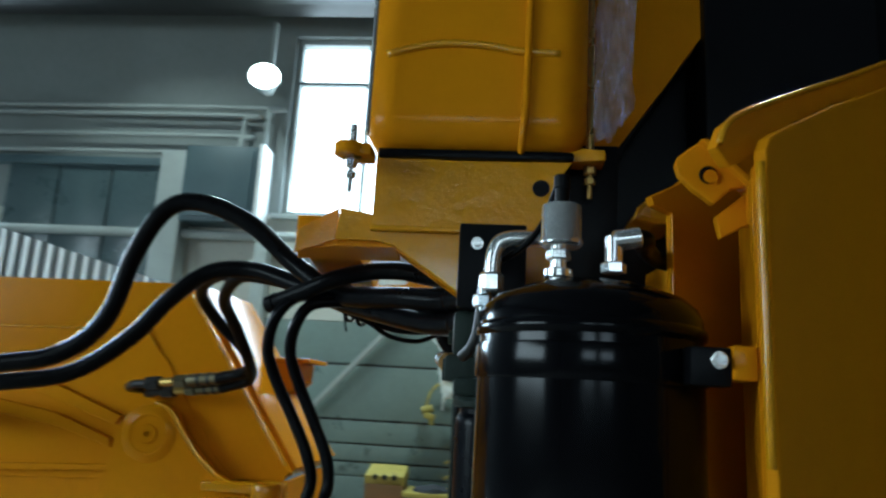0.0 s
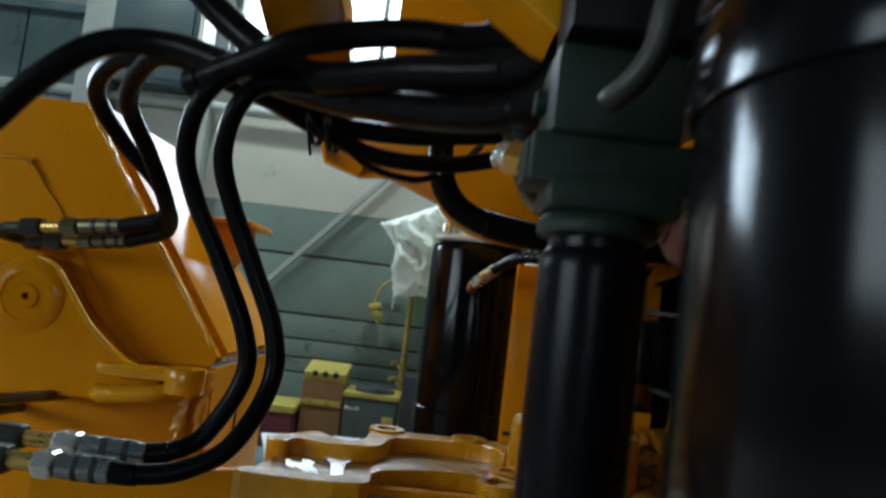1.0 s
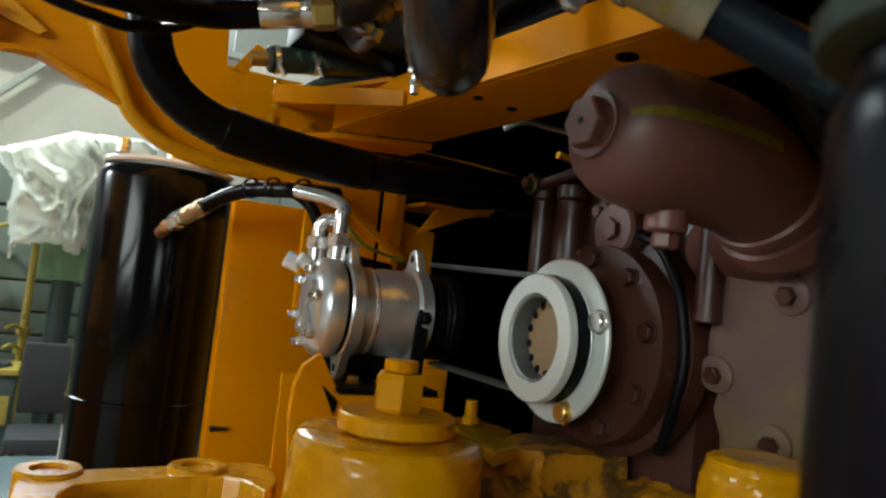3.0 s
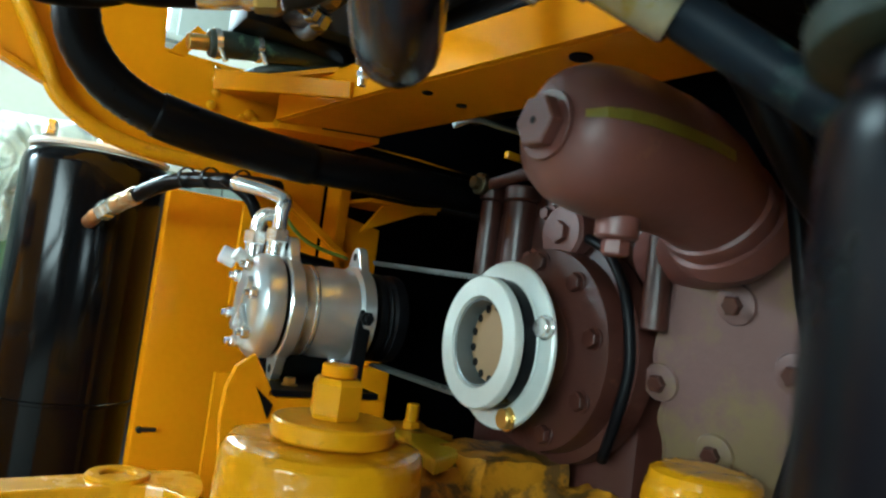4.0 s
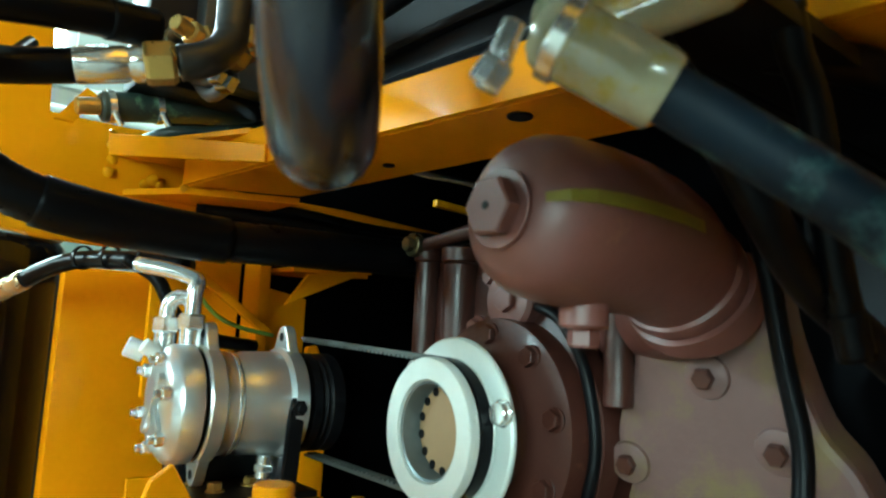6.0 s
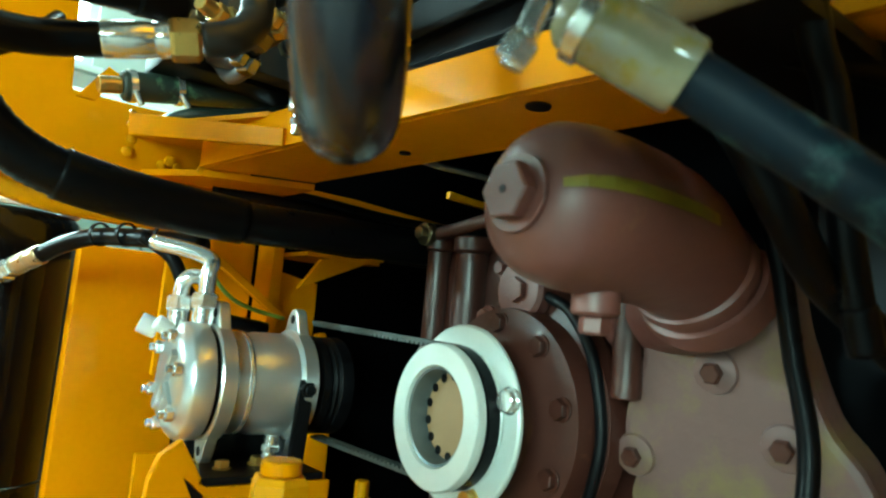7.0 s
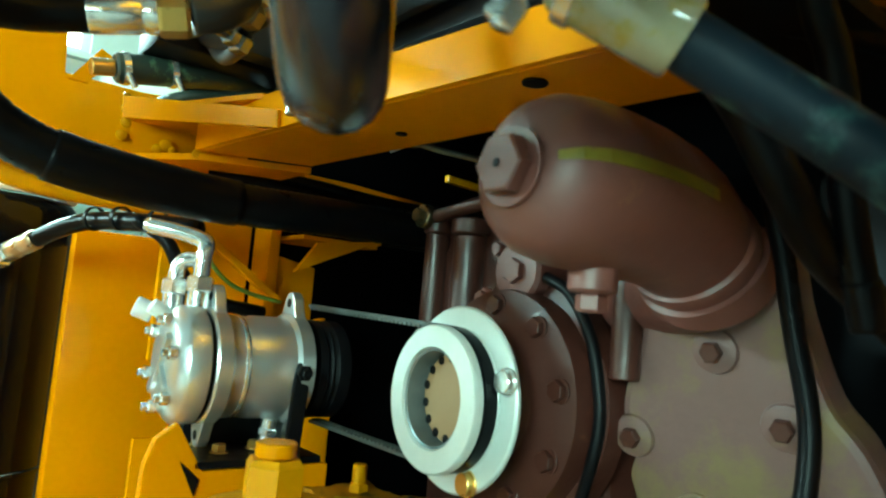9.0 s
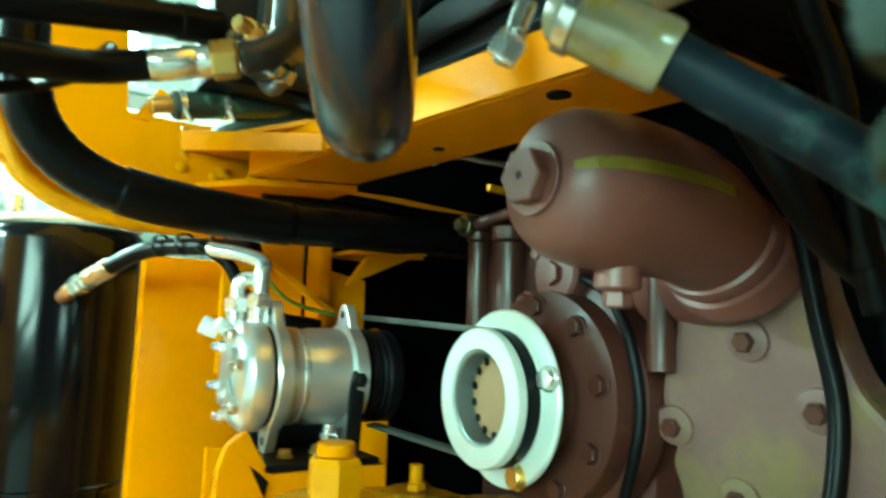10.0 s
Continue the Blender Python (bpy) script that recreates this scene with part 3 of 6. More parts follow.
def bag_mesh():
    """Crumpled film: a pillow over an uneven outline, folded by noise."""
    outline = [(-0.335, 2.066), (-0.24, 1.96), (-0.188, 1.89), (-0.194, 1.707), (-0.16, 1.52), (-0.156, 1.328), (-0.115, 1.498), (0.047, 1.521), (0.16, 1.47), (0.264, 1.438), (0.296, 1.71), (0.40, 1.80), (0.60, 1.95), (0.62, 2.24), (0.506, 2.286), (0.30, 2.27), (0.113, 2.259), (-0.078, 2.166), (-0.172, 2.125)]
    def inside(x, z):
        hit = False
        for (ax, az), (bx, bz) in zip(outline, outline[1:] + outline[:1]):
            if (az > z) != (bz > z) and x < (bx - ax) * (z - az) / (bz - az) + ax:
                hit = not hit
        return hit
    def edge(x, z):
        return min((Vector((x, z)) - (Vector(a) + (Vector(b) - Vector(a)) * max(0, min(1, (Vector((x, z)) - Vector(a)).dot(Vector(b) - Vector(a)) / (Vector(b) - Vector(a)).length_squared)))).length for a, b in zip(outline, outline[1:] + outline[:1]))
    front, back = bmesh.new(), bmesh.new()
    step = 0.014
    grid = {}
    for i in range(74):
        for k in range(74):
            x, z = -0.36 + step * i, 1.30 + step * k
            if inside(x, z):
                d = edge(x, z)
                q = Vector((x * 5, z * 5, 2.3))
                warp = Vector((x * 7 + 2.0 * noise.noise(q * 0.6), z * 2.2 + x * 1.5, 0.7))
                fold = 0.20 * (1 - abs(noise.noise(warp))) ** 5 + 0.10 * (1 - abs(noise.noise(warp * 1.9 + Vector((5, 1, 0))))) ** 5 + 0.06 * abs(noise.noise(q * 1.6 + Vector((1, 7, 0)))) + 0.02 * noise.noise(q * 4)
                t = min(1, d / 0.06)
                grid[i, k] = (front.verts.new((x, 6.78 - (0.06 + fold) * t, z)), back.verts.new((x, 6.80 + 0.05 * t, z)))
    for (i, k), _ in list(grid.items()):
        q = [grid.get(c) for c in ((i, k), (i + 1, k), (i + 1, k + 1), (i, k + 1))]
        if all(q):
            front.faces.new([v[0] for v in q])
            back.faces.new([v[1] for v in q][::-1])
    return finish(front), finish(back)


pbag = thing("plastic_bag", "crumpled milky plastic film bag hung over the machine", "bag")
for nm, bm in zip(("front_sheet", "back_sheet"), bag_mesh()):
    part(nm, bm, BAGFILM, pbag)
plg = thing("yellow_plug", "dirty yellow plug hanging on a cord by the wall", "plug")
part("body", join(rod(0.035, 0.10, pose(-0.36, 7.2, 1.39, 0, 75, 0), 16), block(0.10, 0.06, 0.055, pose(-0.29, 7.2, 1.345, 0, 15, 0), 0.012), rod(0.022, 0.06, pose(-0.28, 7.2, 1.33, 0, 165, 0), 12)), OCHRE, plg)
part("cord", tube([(-0.33, 7.2, 1.37), (-0.32, 7.2, 1.44), (-0.29, 7.2, 1.55), (-0.23, 7.2, 1.62), (-0.12, 7.18, 1.66), (0.02, 7.1, 1.72)], 0.012, 6, 8), OCHRE, plg)

bench = thing("work_table", "steel work table with a plain top", "table")
part("tabletop", span(-0.75, 0.35, 4.55, 5.25, 0.56, 0.60, 0.006), TEAL, bench)
for sx in (-0.7, 0.3):
    for sy in (4.6, 5.2):
        part("leg", span(sx - 0.02, sx + 0.02, sy - 0.02, sy + 0.02, 0, 0.56, 0.003), GREYPAINT, bench)
thing("sheet_panel", "flat pale grey sheet lying on the work table", "panel", block(0.30, 0.30, 0.012, pose(-0.42, 4.9, 0.665, 24, 0, 24), 0.003), GREYPAINT, group="loose sheets")
thing("sheet_panel", "flat pale grey sheet lying on the work table", "panel", block(0.26, 0.32, 0.012, pose(-0.12, 4.9, 0.67, 26, 0, 2), 0.003), GREYPAINT, group="loose sheets")


def ribbed_sheet():
    bm = bmesh.new()
    n = 60
    lo, hi = [], []
    for k in range(n + 1):
        x = -2.55 + 1.1 * k / n
        y = 4.5 + (0.02 if (k // 2) % 2 else 0)
        lo.append(bm.verts.new((x, y, 1.7)))
        hi.append(bm.verts.new((x, y, 2.34 - 0.30 * k / n)))
    for k in range(n):
        bm.faces.new((lo[k], lo[k + 1], hi[k + 1], hi[k]))
    bmesh.ops.solidify(bm, geom=bm.faces, thickness=0.012)
    return finish(bm, smooth=False)


rs = thing("ribbed_sheet", "white ribbed metal sheet standing on a rack", "sheet")
part("sheet", ribbed_sheet(), WHITEPAINT, rs)
part("rack", span(-2.6, -1.4, 4.54, 4.9, 0, 1.7, 0.01), TEAL, rs)

# ---- the front frame of the machine ----
ff = thing("loader_front_chassis", "orange painted welded front chassis of the loader", "chassis")
part("side_plate", upright([(-1.9, 1.2), (-0.30, 1.272), (-0.285, 1.295), (-0.67, 1.845), (-1.9, 1.84)], 2.95, 0.03), ORANGE, ff)
sl, sd = along((-0.665, 0, 1.848), (-0.283, 0, 1.297))
slope = block(0.50, 0.024, sd, None, 0.003)
slope.transform(Matrix.Translation((0, 3.235, 0)) @ sl @ pose(0.0, 0, sd / 2))
part("sloping_plate", slope, ORANGE, ff)
part("lower_side", upright([(-0.30, 0.0), (-0.286, 0.0), (-0.286, 1.27), (-0.30, 1.27)], 2.95, 0.52), ORANGE, ff)
part("lower_front", upright([(-1.9, 0.0), (-0.31, 0.0), (-0.31, 1.278), (-1.9, 1.205)], 2.962, 0.03), ORANGE, ff)
part("rear_tab", span(-0.60, -0.335, 3.25, 3.50, 1.626, 1.642, 0.004), ORANGE, ff)
part("rear_wedge", prism([(-0.585, 1.625), (-0.375, 1.625), (-0.375, 1.56), (-0.466, 1.475)], 0.18, pose(0, 3.46, 0, 90), 0.004), ORANGE, ff)
part("side_slot", span(-0.2855, -0.2835, 3.16, 3.175, 1.08, 1.16, 0.0), BLACKPAINT, ff, "dark narrow slot")
part("doubler_plate", upright([(-1.9, 1.20), (-0.44, 1.26), (-0.52, 1.33), (-0.70, 1.60), (-0.79, 1.692), (-1.9, 1.675)], 2.943, 0.006, 0.002), ORANGE, ff)
for q in ([(-1.9, 1.72), (-1.23, 1.57), (-1.113, 1.541), (-0.812, 1.43), (-0.825, 1.401), (-1.104, 1.49), (-1.22, 1.515), (-1.9, 1.66)], [(-1.9, 1.57), (-1.209, 1.458), (-1.019, 1.427), (-0.837, 1.362), (-0.832, 1.335), (-1.012, 1.387), (-1.201, 1.416), (-1.9, 1.52)], [(-1.9, 1.262), (-1.173, 1.271), (-0.772, 1.289), (-0.77, 1.273), (-1.169, 1.251), (-1.9, 1.24)]):
    part("raised_bar", upright(q, 2.918, 0.024, 0.004), ORANGE, ff)
part("weld_strip", tube([(-1.6, 2.942, 1.682), (-1.2, 2.942, 1.686), (-0.80, 2.942, 1.695), (-0.78, 2.942, 1.688), (-0.74, 2.942, 1.646)], 0.004, 4, 6), ORANGEWET, ff)


def weld(points, r, seed):
    """An uneven glossy weld bead along a line."""
    bm = tube(points, r, 14, 10)
    for v in bm.verts:
        v.co += Vector((1, 1, 1)) * 0.85 * r * noise.noise(v.co * 60 + Vector((seed, 0, 0)))
    return bm


part("weld_seam", weld([(-0.300, 2.944, 1.262), (-0.303, 2.944, 1.18), (-0.302, 2.944, 1.08), (-0.304, 2.944, 0.95), (-0.303, 2.944, 0.80)], 0.012, 1), WETBEAD, ff)
part("weld_seam", weld([(-0.288, 2.96, 1.290), (-0.287, 3.10, 1.290), (-0.288, 3.28, 1.290), (-0.288, 3.44, 1.290)], 0.008, 2), WETBEAD, ff)
part("weld_seam", weld([(-0.675, 2.952, 1.85), (-0.56, 2.950, 1.685), (-0.42, 2.950, 1.483), (-0.30, 2.950, 1.312)], 0.005, 3), WETBEAD, ff)
part("weld_seam", weld([(-0.305, 2.94, 1.238), (-0.333, 2.94, 1.207), (-0.346, 2.94, 1.145), (-0.351, 2.94, 1.085), (-0.347, 2.94, 0.98)], 0.013, 4), WETBEAD, ff)
lug = thing("pivot_link", "orange pivot link with a pin boss", "link")
part("arm", prism(smooth_loop([(-0.81, 1.325), (-0.785, 1.422), (-0.707, 1.478), (-0.645, 1.461), (-0.59, 1.387), (-0.546, 1.341), (-0.465, 1.275), (-0.40, 1.245), (-0.40, 1.19), (-0.80, 1.19)]), 0.045, pose(0, 2.93, 0, 90), 0.004), ORANGE, lug)
part("boss", turned([(0.0, 0.006), (0.052, 0.006), (0.054, 0.008), (0.064, 0.008), (0.067, 0.006), (0.080, 0.004), (0.083, 0.001), (0.083, -0.03)], pose(-0.70, 2.885, 1.385, 90)), ORANGE, lug)
part("pin", turned([(0, 0.006), (0.006, 0.006), (0.008, 0.011), (0.026, 0.011), (0.029, 0.008), (0.029, 0.0)], pose(-0.70, 2.885, 1.385, 90)), ORANGE, lug)
part("rib", tube([(-0.69, 2.89, 1.475), (-0.645, 2.885, 1.455), (-0.59, 2.882, 1.387), (-0.546, 2.88, 1.335), (-0.48, 2.88, 1.28), (-0.42, 2.88, 1.255)], 0.0065, 6, 8), ORANGEWET, lug)
part("grab_bar", tube([(-0.520, 2.93, 1.197), (-0.505, 2.87, 1.199), (-0.47, 2.852, 1.203), (-0.40, 2.852, 1.212), (-0.362, 2.87, 1.216), (-0.350, 2.93, 1.217)], 0.0195, 5, 14), YELLOW, lug, "yellow round bar")
part("ledge", span(-0.505, -0.322, 2.84, 2.955, 1.243, 1.266, 0.003), ORANGEWET, lug)
part("lug_eye", turned([(0.022, 0.0), (0.04, 0.0), (0.042, 0.003), (0.042, 0.05), (0.04, 0.053), (0.022, 0.053), (0.022, 0.0)], pose(-0.318, 2.85, 1.222), 24), ORANGEWET, lug)

# ---- the rear frame of the machine ----
rf = thing("loader_chassis", "glossy orange welded rear chassis with bolt holes", "chassis")
part("rear_plate", upright([(-0.13, 1.86), (-0.11, 1.78), (-0.03, 1.762), (0.05, 1.76), (0.18, 1.71), (0.22, 1.68), (0.29, 1.655), (0.36, 1.645), (0.62, 1.645), (0.62, 1.835), (0.44, 1.82), (0.33, 1.82), (0.325, 1.90), (0.30, 2.3), (0.02, 2.3), (0.02, 1.88), (-0.134, 1.868)], 3.0, 0.02, 0.002), ORANGE, rf)
part("lower_flange", upright([(-0.134, 1.856), (-0.112, 1.778), (-0.027, 1.752), (0.05, 1.760), (0.175, 1.708), (0.178, 1.716), (0.052, 1.769), (-0.025, 1.761), (-0.104, 1.786), (-0.126, 1.856)], 2.975, 0.025, 0.001), ORANGE, rf)
part("upper_lip", upright([(-0.12, 1.836), (-0.012, 1.822), (-0.012, 1.812), (-0.118, 1.826)], 2.965, 0.035, 0.001), ORANGE, rf)
part("fold", upright([(-0.033, 1.753), (-0.022, 1.751), (-0.008, 1.820), (-0.019, 1.822)], 2.965, 0.034, 0.001), ORANGE, rf)
part("fold_face", upright([(-0.019, 1.822), (0.01, 1.835), (0.06, 1.80), (0.05, 1.79), (0.0, 1.805)], 2.985, 0.014, 0.001), ORANGEWET, rf)
part("rim", tube([(0.12, 2.985, 1.83), (0.165, 2.985, 1.75), (0.19, 2.985, 1.70), (0.24, 2.985, 1.665), (0.30, 2.985, 1.648), (0.38, 2.985, 1.642), (0.50, 2.985, 1.642)], 0.013, 6, 10), ORANGEWET, rf)
part("rail_plate", prism([(0.505, 2.90), (0.655, 2.83), (0.70, 2.22), (0.73, 1.95), (0.60, 1.95), (0.575, 2.222), (0.537, 2.551)], 0.012, pose(0, 0, 1.725), 0.001), ORANGE, rf)
part("rail_flange", prism([(0.505, 2.90), (0.537, 2.551), (0.575, 2.222), (0.60, 1.95), (0.592, 1.95), (0.567, 2.222), (0.529, 2.551), (0.497, 2.90)], 0.05, pose(0, 0, 1.726), 0.001), ORANGE, rf)
for x, y in ((0.594, 2.294), (0.566, 2.537), (0.624, 2.545)):
    part("bolt_hole", rod(0.012 if y < 2.3 else 0.007, 0.002, pose(x, y, 1.7225), 20), BLACKPAINT, rf, "dark bolt hole")
gb = bmesh.new()
_v = [gb.verts.new(p) for p in ((0.405, 2.93, 1.788), (0.407, 2.93, 1.756), (0.524, 2.66, 1.724), (0.522, 2.66, 1.748))]
bmesh.ops.recalc_face_normals(gb, faces=[gb.faces.new(_v)])
bmesh.ops.solidify(gb, geom=gb.faces, thickness=-0.010)
part("gusset_bar", finish(gb, 0.0015, False), ORANGE, rf)
part("gusset_web", prism([(0.42, 3.0), (0.42, 2.93), (0.515, 2.71), (0.56, 2.71), (0.56, 3.0)], 0.008, pose(0, 0, 1.772), 0.001), ORANGE, rf)
part("corner_plate", prism([(0.44, 3.0), (0.505, 2.90), (0.655, 2.83), (0.655, 3.0)], 0.010, pose(0, 0, 1.713), 0.001), ORANGE, rf)
for x, y, z, r in ((0.404, 2.94, 1.792, 0.006), (0.403, 2.935, 1.772, 0.007), (0.406, 2.935, 1.752, 0.008), (0.416, 2.996, 1.745, 0.009), (0.470, 2.996, 1.735, 0.008), (0.482, 2.994, 1.743, 0.010), (0.492, 2.99, 1.735, 0.007), (0.503, 2.903, 1.722, 0.008), (0.504, 2.895, 1.735, 0.006)):
    wb = turned([(0, r * 0.35), (r * 0.5, r * 0.30), (r * 0.9, r * 0.12), (r, -r * 0.2), (0, -r * 0.3)], pose(x, y, z, 90 + 300 * (x - 0.45), 400 * (z - 1.75), 0), 10)
    part("weld_bead", wb, ORANGEWET, rf)
part("lower_frame", span(0.05, 1.6, 2.30, 3.42, 0.0, 0.599, 0.01), ORANGE, rf)
part("column", span(0.383, 0.56, 3.05, 3.09, 0.6, 1.60, 0.006), ORANGE, rf)
part("column_side", span(0.545, 0.56, 3.09, 3.3, 0.4, 1.60, 0.004), ORANGE, rf)
part("post", span(0.575, 0.592, 2.775, 2.83, 1.2, 1.64, 0.003), ORANGE, rf)
part("post_web", upright([(0.592, 1.2), (0.658, 1.2), (0.655, 1.566), (0.592, 1.578)], 2.785, 0.010, 0.002), ORANGE, rf)
part("back_plate", upright([(0.45, 1.42), (0.575, 1.42), (0.575, 1.64), (0.45, 1.64)], 2.84, 0.010, 0.002), ORANGE, rf)
part("bracket_plate", upright([(0.588, 1.553), (0.619, 1.597), (0.722, 1.612), (0.722, 1.606), (0.692, 1.599)], 2.715, 0.008, 0.001), ORANGE, rf)
part("bracket_top", prism([(0.600, 2.723), (0.72, 2.723), (0.70, 2.83), (0.600, 2.83)], 0.006, pose(0, 0, 1.60), 0.001), ORANGE, rf)
stp, sdl = along((0.455, 2.80, 1.618), (0.592, 2.765, 1.512))
stb = block(0.028, 0.010, sdl, None, 0.002)
stb.transform(stp @ pose(0, 0, sdl / 2))
part("diagonal_strut", stb, ORANGE, rf)
part("pedestal", upright([(0.40, 0.6), (0.394, 1.245), (0.387, 1.30), (0.389, 1.336), (0.398, 1.361), (0.419, 1.377), (0.45, 1.326), (0.60, 1.326), (0.60, 0.6)], 2.60, 0.012, 0.002), ORANGE, rf)
part("pedestal_side", span(0.588, 0.60, 2.612, 2.80, 0.9, 1.326, 0.002), ORANGE, rf)
part("pedestal_back", span(0.43, 0.588, 2.79, 2.80, 0.9, 1.326, 0.002), ORANGE, rf)
part("pedestal_slot", upright([(0.424, 1.338), (0.447, 1.318), (0.443, 1.300)], 2.5985, 0.001, 0), BLACKPAINT, rf, "dark triangular opening")
part("deck", prism([(0.0, 2.2), (0.28, 2.23), (0.75, 1.95), (1.3, 1.95), (1.3, 2.7), (0.50, 2.59), (0.36, 2.55), (0.0, 2.55)], 0.05, pose(0, 0, 1.12), 0.004), YELLOW, rf)
part("front_wall", upright([(-0.286, 0.0), (0.9, 0.0), (0.9, 1.2), (0.30, 1.235), (-0.03, 1.235), (-0.286, 1.20)], 2.24, 0.02), ORANGE, rf)


def flange_casting():
    ob = thing("flange_casting", "yellow cast flange with bolt holes and loose spanners", "casting")
    part("rim_rear", prism(smooth_loop([(-0.03, 2.39), (0.0, 2.44), (0.03, 2.475), (0.07, 2.44), (0.105, 2.455), (0.112, 2.53), (0.135, 2.575), (0.17, 2.56), (0.34, 2.575), (0.355, 2.52), (0.33, 2.47), (0.30, 2.52), (0.18, 2.515), (0.15, 2.49), (0.13, 2.415), (0.06, 2.40), (0.01, 2.41), (0.0, 2.38)]), 0.05, pose(0, 0, 1.2), 0.003), YELLOWCAST, ob)
    part("rim_front", prism(smooth_loop([(-0.01, 2.18), (0.13, 2.19), (0.15, 2.27), (0.28, 2.305), (0.28, 2.24), (0.31, 2.235), (0.33, 2.26), (0.345, 2.32), (0.38, 2.34), (0.36, 2.37), (0.29, 2.345), (0.15, 2.31), (0.12, 2.225), (0.0, 2.215)]), 0.05, pose(0, 0, 1.2), 0.003), YELLOWCAST, ob)
    part("inner_face", prism(smooth_loop([(0.0, 2.21), (0.28, 2.28), (0.33, 2.42), (0.30, 2.52), (0.16, 2.52), (0.0, 2.41)]), 0.025, pose(0, 0, 1.2), 0.002), OILYFACE, ob, "bare tan machined face")
    for x, y in ((0.137, 2.552), (0.278, 2.552), (0.305, 2.26), (0.327, 2.335)):
        part("bolt_boss", turned([(0.0165, 1.19), (0.0165, 1.253), (0.018, 1.2545), (0.029, 1.2545), (0.031, 1.252), (0.031, 1.19)], pose(x, y, 0), 24), YELLOWCAST, ob)
        part("bolt_hole", rod(0.016, 0.002, pose(x, y, 1.240), 20), BLACKPAINT, ob, "dark bolt hole")
    return ob


flange_casting()


def spanner(x, y, z, turn, length=0.11):
    jaw = [(-0.010, 0.0), (-0.012, 0.02), (-0.021, 0.035), (-0.018, 0.053), (-0.008, 0.056), (-0.009, 0.042), (0.0, 0.036), (0.009, 0.042), (0.008, 0.056), (0.018, 0.053), (0.021, 0.035), (0.012, 0.02), (0.010, 0.0)]
    low = [(-px * 0.8, -length + 0.02 - py * 0.8) for px, py in jaw]
    thing("spanner", "bright open-ended spanner lying on the casting", "spanner", prism(jaw + low, 0.006, pose(x, y, z, 0, 0, turn), 0.001), ZINC, group="loose spanners")


spanner(0.05, 2.30, 1.2265, 28)
spanner(0.084, 2.345, 1.2265, 6, 0.13)

def rough_cast(profile, m, amount, seg=72, steps=5):
    """A turned casting with an uneven, pitted skin."""
    fine = []
    for (r0, z0), (r1, z1) in zip(profile, profile[1:]):
        fine += [(r0 + (r1 - r0) * k / steps, z0 + (z1 - z0) * k / steps) for k in range(steps)]
    bm = turned(fine + [profile[-1]], m, seg)
    bm.normal_update()
    for v in bm.verts:
        q = v.co * 38
        v.co += v.normal * amount * (noise.noise(q) + 0.5 * noise.noise(q * 2.7) - 0.9 * max(0, noise.noise(q * 1.3 + Vector((4, 2, 1))) - 0.35))
    return bm


boss = thing("hub_boss", "yellow cast hub boss with washer and hexagon nut", "hub")
part("body", rough_cast([(0.096, 1.12), (0.096, 1.22), (0.094, 1.302), (0.092, 1.317), (0.088, 1.3235), (0.082, 1.325), (0, 1.325)], pose(0.421, 2.387, 0), 0.0016, 96, 6), YELLOWCAST, boss)
part("washer", rod(0.058, 0.018, pose(0.43, 2.392, 1.3265)), YELLOW, boss)
part("nut", hexagon(0.025, 0.038, pose(0.43, 2.395, 1.345, 0, 0, 12)), YELLOW, boss)
part("stud_end", rod(0.017, 0.012, pose(0.43, 2.395, 1.3835), 20), ORANGE, boss)
lugr = thing("yellow_lug", "rough yellow cast lug rising from the deck", "casting")
part("body", rough_cast([(0.075, 1.2), (0.06, 1.25), (0.052, 1.28), (0.050, 1.335), (0.046, 1.345)], pose(0.668, 2.16, 0), 0.003), YELLOWCAST, lugr)
part("top_face", rough_cast([(0.0475, 1.338), (0.046, 1.350), (0.040, 1.354), (0, 1.355)], pose(0.668, 2.16, 0), 0.002), YELLOWCAST, lugr)

# ---- tall black tank behind ----
t2 = thing("black_tank", "glossy black upright cylindrical tank with rust-brown reflections", "tank")
part("shell", turned([(0, 0.6), (0.12, 0.6), (0.131, 0.63), (0.131, 1.625), (0.128, 1.64), (0.118, 1.652), (0, 1.655)], pose(0.296, 3.29, 0), 64), BLACKGLOSS, t2)
part("clamp_ring", turned([(0.1312, 1.196), (0.1345, 1.198), (0.1345, 1.203), (0.1312, 1.205)], pose(0.296, 3.29, 0), 64), BLACKGLOSS, t2)
# white ring stands in for the highlight along the tank's lid edge
part("rim_highlight", turned([(0.10, 1.656), (0.122, 1.656), (0.126, 1.661), (0.122, 1.667), (0.10, 1.667), (0.10, 1.656)], pose(0.296, 3.29, 0), 48), WHITEPAINT, t2, "white ring painted as the lid edge's highlight")
for k in range(3):
    part("clamp_bolt", hexagon(0.012, 0.03, pose(0.20 + 0.09 * k, 3.22 + 0.0 * k, 1.667)), ZINC, t2)
af = thing("hose_fitting", "brass elbow fitting with zinc nut on a black hose", "fitting")
a0, a1, a2, a3 = Vector((0.279, 3.16, 1.525)), Vector((0.279, 3.09, 1.533)), Vector((0.298, 3.03, 1.552)), Vector((0.322, 2.985, 1.571))
part("elbow", tube([a0, a1 + Vector((0, 0.02, -0.004)), a1, a1.lerp(a2, 0.4)], 0.012, 5, 14), COPPER, af)
mm, dd = along(a1.lerp(a2, 0.35), a2)
part("nut", hexagon(0.0165, dd * 0.6, mm), ZINC, af)
part("nut", hexagon(0.0150, dd * 0.36, mm @ pose(0, 0, dd * 0.62)), ZINC, af)
mm, dd = along(a2, a3)
